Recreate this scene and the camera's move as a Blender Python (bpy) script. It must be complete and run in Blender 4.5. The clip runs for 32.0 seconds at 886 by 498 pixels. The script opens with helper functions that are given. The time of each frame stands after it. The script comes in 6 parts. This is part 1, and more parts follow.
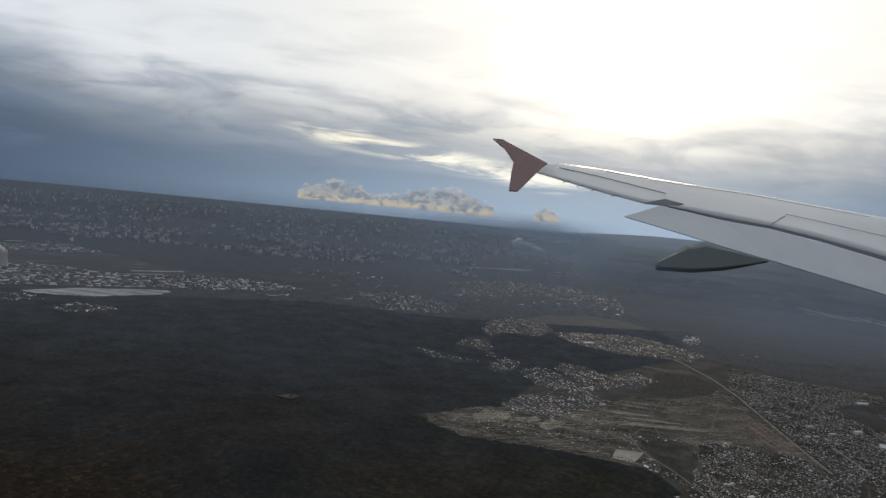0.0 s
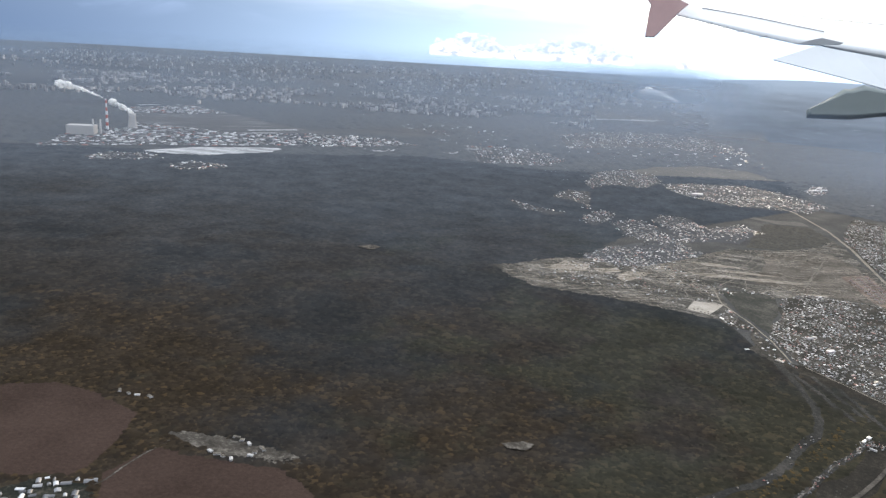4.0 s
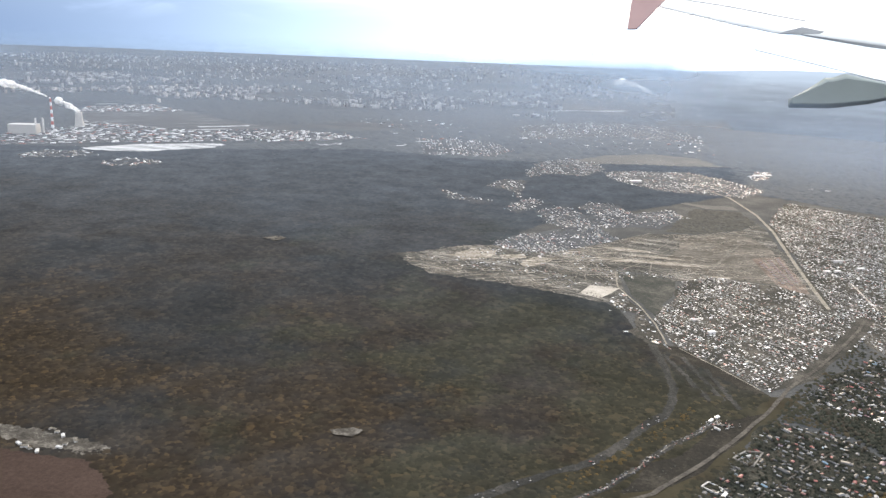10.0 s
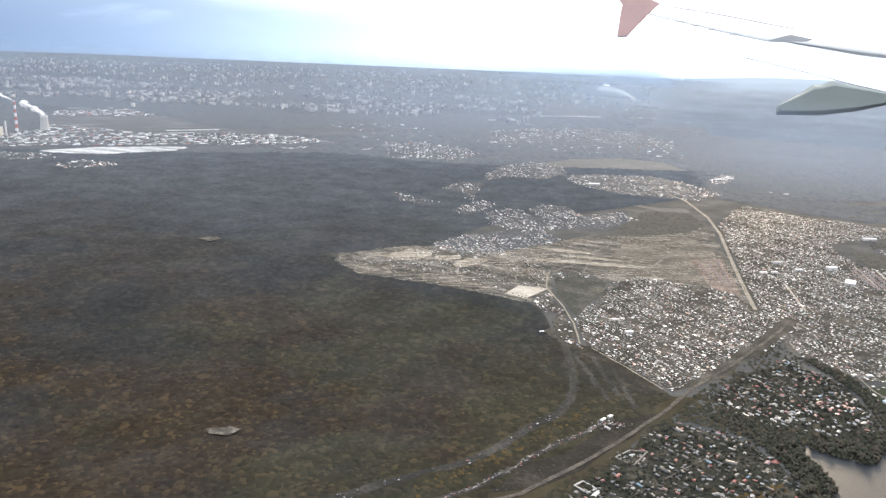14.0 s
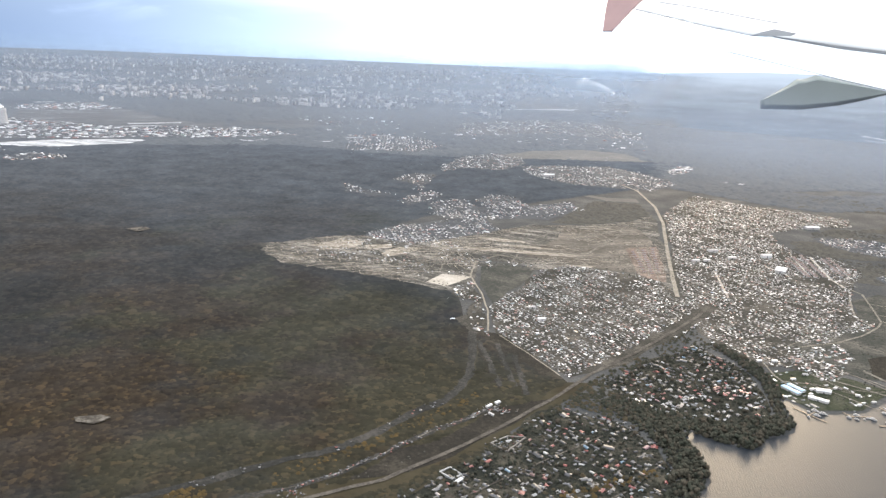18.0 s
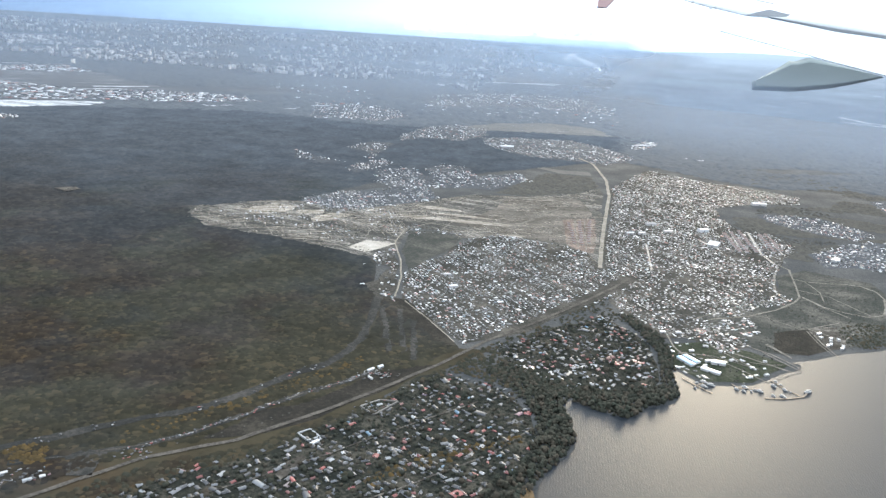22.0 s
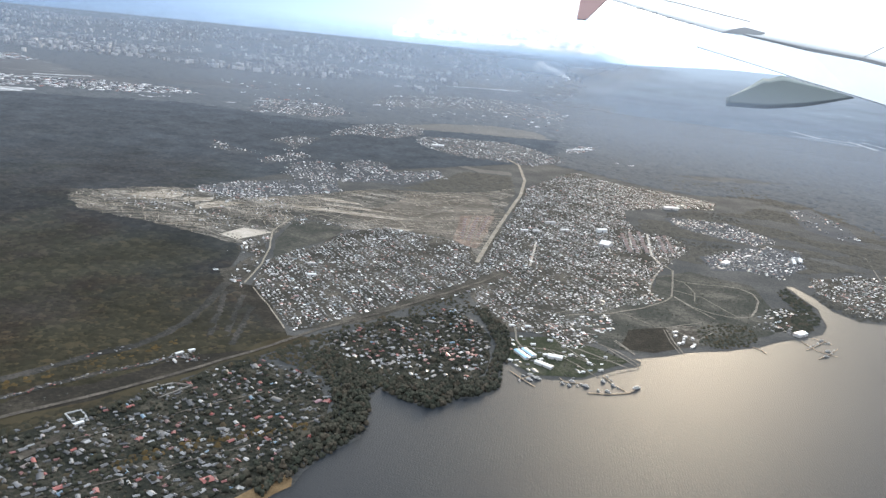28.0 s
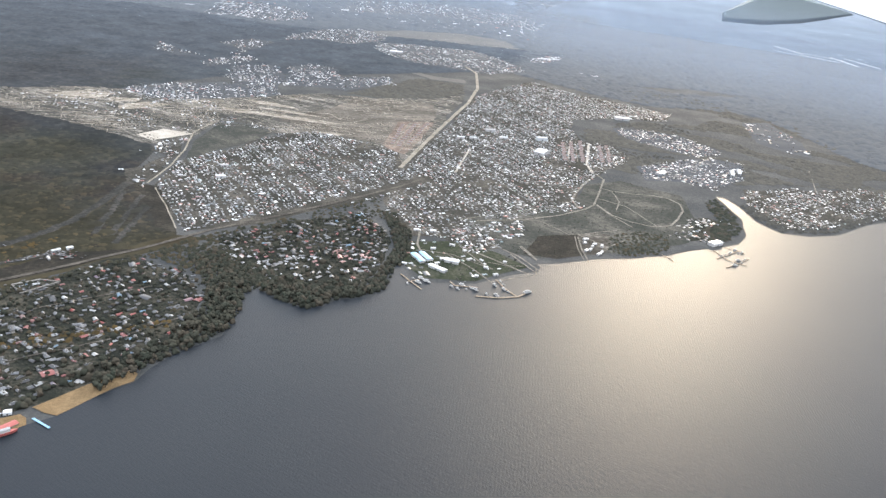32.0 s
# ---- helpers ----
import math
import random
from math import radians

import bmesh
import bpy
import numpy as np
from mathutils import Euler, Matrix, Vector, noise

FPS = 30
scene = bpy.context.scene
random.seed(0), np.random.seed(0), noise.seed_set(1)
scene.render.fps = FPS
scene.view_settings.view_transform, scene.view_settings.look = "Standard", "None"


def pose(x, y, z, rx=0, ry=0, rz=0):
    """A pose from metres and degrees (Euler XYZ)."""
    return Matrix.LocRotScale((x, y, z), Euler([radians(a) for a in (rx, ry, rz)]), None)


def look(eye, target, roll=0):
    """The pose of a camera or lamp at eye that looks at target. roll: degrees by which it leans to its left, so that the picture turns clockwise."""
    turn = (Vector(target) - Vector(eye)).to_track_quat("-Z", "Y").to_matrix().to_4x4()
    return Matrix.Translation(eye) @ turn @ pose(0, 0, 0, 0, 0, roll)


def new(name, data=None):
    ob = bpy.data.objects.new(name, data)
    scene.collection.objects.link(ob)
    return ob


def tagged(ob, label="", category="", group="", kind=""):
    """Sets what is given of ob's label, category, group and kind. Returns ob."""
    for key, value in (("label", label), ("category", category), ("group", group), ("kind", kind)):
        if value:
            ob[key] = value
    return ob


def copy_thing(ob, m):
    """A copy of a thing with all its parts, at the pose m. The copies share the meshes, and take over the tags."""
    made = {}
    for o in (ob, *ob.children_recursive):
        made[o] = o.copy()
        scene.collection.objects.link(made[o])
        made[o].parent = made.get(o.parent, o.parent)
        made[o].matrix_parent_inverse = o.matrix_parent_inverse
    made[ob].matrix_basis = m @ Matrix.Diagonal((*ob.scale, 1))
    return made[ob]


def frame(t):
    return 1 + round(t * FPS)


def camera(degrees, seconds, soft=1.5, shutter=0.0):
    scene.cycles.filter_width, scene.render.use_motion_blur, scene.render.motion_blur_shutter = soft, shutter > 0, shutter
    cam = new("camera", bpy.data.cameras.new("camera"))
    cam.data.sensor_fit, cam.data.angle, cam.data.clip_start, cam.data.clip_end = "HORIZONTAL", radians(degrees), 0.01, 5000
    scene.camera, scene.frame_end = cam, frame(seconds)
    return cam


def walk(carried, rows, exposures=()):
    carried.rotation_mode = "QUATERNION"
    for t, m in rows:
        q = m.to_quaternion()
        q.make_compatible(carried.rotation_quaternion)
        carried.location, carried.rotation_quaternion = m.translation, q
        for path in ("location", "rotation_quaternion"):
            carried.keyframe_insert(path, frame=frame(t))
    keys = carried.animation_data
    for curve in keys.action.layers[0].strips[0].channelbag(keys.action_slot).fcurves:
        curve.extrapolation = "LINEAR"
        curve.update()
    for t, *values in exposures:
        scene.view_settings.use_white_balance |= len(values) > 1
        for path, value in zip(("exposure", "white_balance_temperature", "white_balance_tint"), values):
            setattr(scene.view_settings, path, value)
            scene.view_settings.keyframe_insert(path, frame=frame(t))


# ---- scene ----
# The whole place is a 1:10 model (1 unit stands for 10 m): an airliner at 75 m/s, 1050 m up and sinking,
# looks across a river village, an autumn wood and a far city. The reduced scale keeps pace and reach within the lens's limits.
cam = camera(59.8, 32.0, soft=1.45)
PATH = [
    (0, (0.00, 0.00, 105.50), (-0.36, 99.84, 99.82), 5.54),
    (0.5, (3.69, 1.00, 105.37), (0.85, 100.95, 104.20), 6.92),
    (1, (7.39, 2.00, 105.23), (2.27, 101.86, 104.27), 6.54),
    (1.5, (11.09, 3.00, 105.07), (5.75, 102.85, 104.43), 6.49),
    (2, (14.80, 4.00, 104.90), (9.43, 103.85, 103.91), 6.37),
    (2.5, (18.51, 5.01, 104.72), (10.23, 104.48, 98.73), 5.50),
    (3, (22.21, 6.01, 104.52), (5.73, 102.97, 86.41), 3.23),
    (3.5, (25.93, 7.02, 104.31), (9.11, 103.64, 84.74), 3.32),
    (4, (29.64, 8.03, 104.08), (13.78, 103.48, 78.83), 3.32),
    (4.5, (33.35, 9.04, 103.85), (17.70, 104.35, 77.93), 2.69),
    (6.5, (48.22, 13.09, 102.79), (32.74, 108.88, 78.59), 2.19),
    (7, (51.93, 14.11, 102.50), (36.58, 109.77, 77.75), 2.23),
    (7.5, (55.65, 15.12, 102.20), (40.36, 110.85, 77.66), 2.25),
    (8, (59.36, 16.14, 101.89), (44.21, 111.87, 77.30), 2.26),
    (8.5, (63.07, 17.16, 101.57), (47.97, 112.95, 77.17), 2.30),
    (9, (66.79, 18.17, 101.25), (51.69, 113.89, 76.53), 2.29),
    (9.5, (70.50, 19.19, 100.91), (55.31, 114.83, 75.96), 2.26),
    (10, (74.20, 20.21, 100.56), (59.03, 115.69, 75.00), 2.29),
    (10.5, (77.91, 21.23, 100.21), (62.81, 116.94, 75.48), 2.28),
    (11, (81.61, 22.25, 99.85), (66.65, 117.95, 75.02), 2.29),
    (11.5, (85.31, 23.27, 99.49), (70.42, 118.91, 74.37), 2.07),
    (12, (89.00, 24.29, 99.11), (74.08, 119.97, 74.16), 2.22),
    (12.5, (92.69, 25.31, 98.73), (77.78, 121.06, 74.05), 2.32),
    (13, (96.38, 26.33, 98.35), (81.49, 122.10, 73.75), 2.37),
    (13.5, (100.06, 27.35, 97.96), (85.23, 123.09, 73.20), 2.37),
    (14, (103.74, 28.36, 97.56), (89.04, 124.16, 72.93), 2.39),
    (14.5, (107.41, 29.38, 97.16), (92.83, 125.22, 72.59), 2.42),
    (16.5, (122.04, 33.45, 95.51), (108.35, 129.12, 69.82), 2.43),
    (17, (125.68, 34.47, 95.09), (112.04, 130.19, 69.55), 2.35),
    (17.5, (129.31, 35.49, 94.67), (115.68, 131.31, 69.53), 2.39),
    (18, (132.94, 36.50, 94.24), (119.31, 132.34, 69.17), 2.30),
    (18.5, (136.56, 37.51, 93.82), (123.05, 132.90, 67.00), 2.22),
    (19, (140.17, 38.53, 93.39), (126.74, 133.29, 64.40), 2.09),
    (19.5, (143.77, 39.54, 92.96), (130.31, 134.17, 63.58), 2.07),
    (20, (147.37, 40.55, 92.53), (133.83, 134.88, 62.20), 2.08),
    (20.5, (150.95, 41.56, 92.09), (137.22, 135.97, 62.12), 2.21),
    (21, (154.52, 42.57, 91.66), (141.33, 136.13, 58.91), 2.62),
    (21.5, (158.09, 43.58, 91.23), (145.32, 137.69, 59.92), 3.09),
    (22, (161.64, 44.58, 90.80), (149.15, 139.74, 62.72), 3.74),
    (22.5, (165.19, 45.59, 90.37), (154.13, 140.60, 61.21), 5.27),
    (23, (168.72, 46.59, 89.94), (158.15, 141.68, 60.85), 5.80),
    (23.5, (172.24, 47.59, 89.51), (161.52, 143.42, 63.02), 5.65),
    (24, (175.76, 48.59, 89.09), (165.17, 144.26, 61.98), 5.63),
    (24.5, (179.25, 49.59, 88.66), (168.52, 145.58, 62.78), 5.63),
    (25, (182.74, 50.58, 88.24), (172.05, 146.44, 61.83), 5.59),
    (25.5, (186.22, 51.58, 87.83), (175.50, 147.34, 61.10), 5.58),
    (27.5, (199.99, 55.53, 86.20), (189.42, 151.59, 60.50), 5.66),
    (28, (203.39, 56.51, 85.80), (193.17, 152.27, 58.84), 5.77),
    (28.5, (206.79, 57.49, 85.41), (197.11, 152.45, 55.57), 5.96),
    (29, (210.17, 58.47, 85.02), (201.02, 152.67, 52.71), 6.28),
    (29.5, (213.53, 59.45, 84.64), (204.88, 152.96, 50.27), 6.49),
    (30, (216.88, 60.42, 84.27), (208.76, 153.02, 47.38), 6.71),
    (30.5, (220.21, 61.39, 83.90), (212.63, 152.90, 44.29), 6.86),
    (31, (223.53, 62.36, 83.54), (216.11, 153.76, 43.65), 6.95),
    (31.5, (226.83, 63.33, 83.19), (219.27, 155.15, 44.32), 6.92),
    (32, (230.12, 64.29, 82.84), (222.35, 156.86, 45.83), 6.97),
]
walk(cam, [(t, look(eye, target, roll)) for t, eye, target, roll in PATH],
     exposures=((0, -0.45, 6100, 8), (0.4, -1.20, 6100, 8), (2.5, -1.20, 6100, 8), (3.0, -0.65, 5950, 8), (3.6, 0.25, 6000, 9), (4.1, 1.39, 6000, 9), (6.5, 1.79, 6200, 9), (14, 1.91, 6350, 10), (18, 1.96, 6400, 10), (20.2, 2.08, 6400, 10), (20.9, 1.94, 5800, 5), (22, 1.96, 5750, 5), (23.5, 1.79, 5900, 6), (25, 1.66, 6100, 8), (28, 1.70, 5950, 7), (29, 1.78, 6000, 8), (30.5, 2.07, 6000, 9), (32, 2.12, 6000, 9)))

# ---- sky and sun ----
SUN_AZ, SUN_EL = radians(12.8), radians(12.3)
SUN_DIR = Vector((math.sin(SUN_AZ) * math.cos(SUN_EL), math.cos(SUN_AZ) * math.cos(SUN_EL), math.sin(SUN_EL)))


class Nodes:
    """Small helper that adds and links shader nodes."""

    def __init__(self, tree):
        self.t = tree

    def add(self, kind, ins=None, **props):
        n = self.t.nodes.new(kind)
        for k, v in props.items():
            setattr(n, k, v)
        for k, v in (ins or {}).items():
            if isinstance(v, bpy.types.NodeSocket):
                self.t.links.new(v, n.inputs[k])
            else:
                n.inputs[k].default_value = v
        return n

    def math(self, op, a, b=0.0, c=0.0, clamp=False):
        return self.add("ShaderNodeMath", {0: a, 1: b, 2: c}, operation=op, use_clamp=clamp).outputs[0]

    def vmath(self, op, a, b=(0, 0, 0)):
        n = self.add("ShaderNodeVectorMath", {0: a, 1: b}, operation=op)
        return n.outputs["Value"] if op == "DOT_PRODUCT" else n.outputs[0]

    def span(self, v, lo, hi, a=0.0, b=1.0):
        n = self.add("ShaderNodeMapRange", {"Value": v, "From Min": lo, "From Max": hi, "To Min": a, "To Max": b})
        n.interpolation_type = "SMOOTHSTEP"
        return n.outputs[0]

    def mix(self, f, a, b):
        n = self.add("ShaderNodeMix", None, data_type="RGBA")
        for i, v in ((0, f), (6, a), (7, b)):
            if isinstance(v, bpy.types.NodeSocket):
                self.t.links.new(v, n.inputs[i])
            else:
                n.inputs[i].default_value = v if i == 0 else (*v[:3], 1)
        return n.outputs[2]

    def noise(self, vec, scale, detail=4.0, rough=0.55, distort=0.0):
        return self.add("ShaderNodeTexNoise", {"Vector": vec, "Scale": scale, "Detail": detail, "Roughness": rough,
                                               "Distortion": distort}).outputs[0]

    def ramp(self, f, stops):
        n = self.add("ShaderNodeValToRGB", {0: f})
        e = n.color_ramp.elements
        while len(e) < len(stops):
            e.new(0.5)
        for el, (p, c) in zip(e, stops):
            el.position, el.color = p, (*c, 1)
        return n.outputs[0]


def make_world():
    w = bpy.data.worlds.new("sky")
    scene.world = w
    w.use_nodes = True
    n = Nodes(w.node_tree)
    w.node_tree.nodes.clear()
    d = n.add("ShaderNodeTexCoord").outputs["Generated"]
    xyz = n.add("ShaderNodeSeparateXYZ", {0: d})
    x, y, z = xyz.outputs[0], xyz.outputs[1], xyz.outputs[2]
    sky = n.add("ShaderNodeTexSky", sky_type="NISHITA", sun_disc=False, sun_elevation=SUN_EL, sun_rotation=SUN_AZ).outputs[0]
    s = n.math("MAXIMUM", n.vmath("DOT_PRODUCT", d, tuple(SUN_DIR)), 0.0)
    wide, glow, core = n.math("POWER", s, 7.0), n.math("POWER", s, 70.0), n.math("POWER", s, 1500.0)
    # flat cloud sheet: directions projected on a level deck
    deck = n.math("ADD", n.math("MAXIMUM", z, 0.0), 0.17)
    px, py = n.math("DIVIDE", x, deck), n.math("DIVIDE", y, deck)
    flat = n.add("ShaderNodeCombineXYZ", {0: n.math("MULTIPLY", px, 0.5), 1: n.math("MULTIPLY", py, 0.8), 2: 0.0}).outputs[0]
    soft = n.noise(flat, 0.62, 5.0, 0.52, 1.0)
    fine = n.noise(flat, 2.4, 5.0, 0.55, 0.8)
    deckn = n.math("ADD", n.math("MULTIPLY", soft, 0.78), n.math("MULTIPLY", fine, 0.22))
    streak = n.span(deckn, 0.30, 0.70)
    # brightness climbs from the horizon and towards the veiled sun; unseen sky overhead and behind is dimmed to darken
    # the land
    toward = n.span(n.vmath("DOT_PRODUCT", d, tuple(SUN_DIR)), -0.3, 0.85, 0.75, 1.0)
    over = n.math("MULTIPLY", n.span(z, 0.3, 0.8, 1.0, 0.85), toward)
    high = n.math("MULTIPLY", n.math("MULTIPLY", n.span(z, 0.0, 0.22), n.span(z, 0.06, 0.2, 1.0, 1.85)), over)
    lit = n.math("ADD", n.math("MULTIPLY", high, n.math("ADD", 0.15, n.math("MULTIPLY", streak, 0.42))),
                 n.math("MULTIPLY", wide, n.math("ADD", 0.045, n.math("MULTIPLY", n.span(z, -0.02, 0.12), n.math("ADD", 0.08, n.math("MULTIPLY", streak, 0.31))))))
    blue = n.mix(n.span(z, 0.0, 0.15), (0.053, 0.077, 0.126), (0.14, 0.165, 0.205))
    blue = n.mix(n.math("MULTIPLY", n.math("POWER", s, 6.0), n.span(z, 0.14, -0.02, 0.0, 0.9)), blue, (0.46, 0.58, 0.71))
    cloud = n.mix(n.span(lit, 0.02, 0.62), blue, n.mix(wide, (0.80, 0.81, 0.825), (0.95, 0.88, 0.78)))
    # dark torn bands of lower cloud in front of the bright sheet
    bands = n.noise(n.add("ShaderNodeCombineXYZ", {0: n.math("MULTIPLY", n.math("ARCTAN2", x, y), 6.0), 1: 3.0, 2: n.math("MULTIPLY", z, 30.0)}).outputs[0], 1.0, 4, 0.5, 0.5)
    belt = n.math("MULTIPLY", n.span(z, 0.055, 0.085), n.span(z, 0.12, 0.19, 1.0, 0.35))
    dim = n.math("MULTIPLY", n.math("MULTIPLY", n.span(bands, 0.42, 0.70), belt), n.span(core, 0.02, 0.3, 0.62, 0.0))
    cloud = n.mix(dim, cloud, n.mix(wide, (0.17, 0.22, 0.31), (0.46, 0.47, 0.49)))
    warm = n.add("ShaderNodeMix", None, data_type="RGBA", blend_type="ADD")
    w.node_tree.links.new(cloud, warm.inputs[6])
    halo = n.math("MULTIPLY", n.math("POWER", s, 20.0), n.span(z, 0.08, 0.18, 0.0, 0.30))
    gl = n.mix(n.math("MULTIPLY", n.math("ADD", halo, n.math("ADD", n.math("MULTIPLY", glow, 0.34), n.math("ADD", n.math("MULTIPLY", n.math("POWER", s, 260.0), 0.35), n.math("MULTIPLY", n.math("POWER", s, 2600.0), 14.0)))), n.span(z, 0.0, 0.10)),
               (0, 0, 0), (1.0, 0.83, 0.60))
    # sunlit gap low under the cloud edge
    r = n.math("DIVIDE", x, n.math("MAXIMUM", y, 0.01))
    off = n.math("ABSOLUTE", n.math("SUBTRACT", z, n.math("SUBTRACT", 0.056, n.math("MULTIPLY", r, 0.12))))
    torn = n.span(n.noise(n.add("ShaderNodeCombineXYZ", {0: n.math("MULTIPLY", r, 9.0), 1: 0.0, 2: n.math("MULTIPLY", z, 60.0)}).outputs[0], 1.0, 5, 0.6, 0.6), 0.42, 0.66)
    gap = n.math("MULTIPLY", n.math("MULTIPLY", n.span(off, 0.002, 0.020, 1.0, 0.0), torn), n.math("MULTIPLY", n.span(r, -0.26, -0.12), n.span(r, 0.10, 0.22, 1.0, 0.0)))
    lift = n.add("ShaderNodeMix", None, data_type="RGBA", blend_type="ADD")
    lift.inputs[0].default_value = 1.0
    w.node_tree.links.new(gl, lift.inputs[6])
    w.node_tree.links.new(n.mix(n.math("MULTIPLY", gap, n.span(y, 0.0, 0.5)), (0, 0, 0), (0.85, 0.70, 0.42)), lift.inputs[7])
    gl = lift.outputs[2]
    warm.inputs[0].default_value = 1.0
    w.node_tree.links.new(gl, warm.inputs[7])
    # low cumulus bank on the horizon: lumpy tops over a flat base that the sun gilds
    az, el = n.math("DEGREES", n.math("ARCTAN2", x, y)), n.math("DEGREES", n.math("ARCSINE", z))
    tops = n.ramp(n.math("DIVIDE", n.math("ADD", az, 11.3), 21.0, clamp=True), [(p, (h / 2,) * 3) for p, h in
                  ((0.0, 0.0), (0.03, 0.6), (0.13, 1.05), (0.21, 0.85), (0.27, 0.2), (0.32, 0.4), (0.42, 1.1), (0.52, 1.3), (0.60, 1.15), (0.67, 0.5), (0.70, 0.0), (0.83, 0.0), (0.87, 0.7), (0.93, 0.0))])
    spot = n.add("ShaderNodeCombineXYZ", {0: az, 1: n.math("MULTIPLY", el, 1.5), 2: 1.7}).outputs[0]
    lump, billow = n.noise(spot, 1.1, 6, 0.6, 0.3), n.noise(n.vmath("ADD", spot, (4.1, 0.12, 0.0)), 1.25, 6, 0.62, 0.4)
    room = n.math("SUBTRACT", n.math("ADD", n.math("MULTIPLY", tops, 2.0), n.math("MULTIPLY", n.math("SUBTRACT", lump, 0.5), 2.4)), el)
    dense = n.math("MULTIPLY", n.span(room, -0.10, 0.42), n.math("MULTIPLY", n.span(el, -0.62, -0.38), n.span(tops, 0.0, 0.1)))
    puff = n.mix(n.span(billow, 0.40, 0.60), (0.20, 0.235, 0.29), (0.38, 0.38, 0.37))
    puff = n.mix(n.math("MULTIPLY", n.span(room, 0.1, 0.55, 0.75, 0.0), n.span(lump, 0.42, 0.6)), puff, (0.66, 0.59, 0.46))
    puff = n.mix(n.math("MULTIPLY", n.span(el, -0.45, 0.15, 0.9, 0.0), n.span(billow, 0.36, 0.56)), puff, (0.66, 0.54, 0.36))
    wisp = n.noise(n.add("ShaderNodeCombineXYZ", {0: n.math("MULTIPLY", az, 0.16), 1: n.math("MULTIPLY", el, 0.55), 2: 6.3}).outputs[0], 1.0, 5, 0.55, 0.4)
    veil = n.math("MULTIPLY", n.span(wisp, 0.46, 0.66, 0.0, 0.6), n.math("MULTIPLY", n.span(el, 0.6, 2.4), n.span(el, 5.5, 9.0, 1.0, 0.0)))
    w.node_tree.links.new(n.mix(n.math("MULTIPLY", veil, n.span(y, 0.0, 0.5)), cloud, n.mix(wide, (0.13, 0.17, 0.25), (0.30, 0.34, 0.40))), warm.inputs[6])
    with_bank = n.mix(n.math("MULTIPLY", dense, n.span(y, 0.0, 0.3, 0.0, 0.92)), warm.outputs[2], puff)
    b1 = n.add("ShaderNodeBackground", {0: sky, 1: 0.05})
    # the sheet thins towards the sunlit north
    b2 = n.add("ShaderNodeBackground", {0: with_bank, 1: n.span(y, 0.35, 0.85, 1.0, 1.35)})
    both = n.add("ShaderNodeMixShader", {0: 0.985, 1: b1.outputs[0], 2: b2.outputs[0]})
    out = n.add("ShaderNodeOutputWorld", {0: both.outputs[0]})
    return w


make_world()
sun = new("sun", bpy.data.lights.new("sun", "SUN"))
sun.data.energy, sun.data.angle, sun.data.color = 1.05, radians(11), (1.0, 0.77, 0.51)
sun.matrix_world = look(SUN_DIR * 100, (0, 0, 0))


# ---- materials ----
def material(name, rough=0.8, metal=0.0):
    m = bpy.data.materials.new(name)
    m.use_nodes = True
    n = Nodes(m.node_tree)
    b = m.node_tree.nodes["Principled BSDF"]
    b.inputs["Roughness"].default_value, b.inputs["Metallic"].default_value = rough, metal
    return m, n, b


def paint(n, b, colour, bump=None, strength=0.3, distance=0.2):
    n.t.links.new(colour, b.inputs["Base Color"])
    if bump is not None:
        bp = n.add("ShaderNodeBump", {"Height": bump, "Strength": strength, "Distance": distance})
        n.t.links.new(bp.outputs[0], b.inputs["Normal"])


def place(n):
    return n.add("ShaderNodeNewGeometry").outputs["Position"]


def earth(name, dark, light, big, small, rough=0.95, mid=None, stretch=(1, 1, 1), lo=0.40, hi=0.60, turn=0.0):
    m, n, b = material(name, rough)
    p = place(n)
    if turn:
        p = n.add("ShaderNodeVectorRotate", {"Vector": p, "Angle": -turn}, rotation_type="Z_AXIS").outputs[0]
    p = n.vmath("MULTIPLY", p, stretch)
    a, c = n.noise(p, big, 5), n.noise(p, small, 6, 0.65)
    f = n.math("ADD", n.math("MULTIPLY", a, 0.45), n.math("ADD", n.math("MULTIPLY", c, 0.35), n.math("MULTIPLY", n.noise(p, small * 3.3, 4, 0.7), 0.2)))
    stops = [(lo, dark), (hi, light)] if mid is None else [(lo, dark), ((lo + hi) / 2, mid), (hi, light)]
    paint(n, b, n.ramp(f, stops), c, 0.5, 0.3)
    b.inputs["Specular IOR Level"].default_value = 0.03
    return m


def leafy(n, b, lean=2.2):
    """Leaf clumps scatter light upward: the shading leans to the sky."""
    g = n.add("ShaderNodeNewGeometry").outputs["Normal"]
    up = n.vmath("NORMALIZE", n.vmath("ADD", g, (0, 0, lean)))
    n.t.links.new(n.add("ShaderNodeBump", {"Height": n.noise(place(n), 3.0, 5, 0.7), "Strength": 0.25, "Distance": 0.2, "Normal": up}).outputs[0], b.inputs["Normal"])


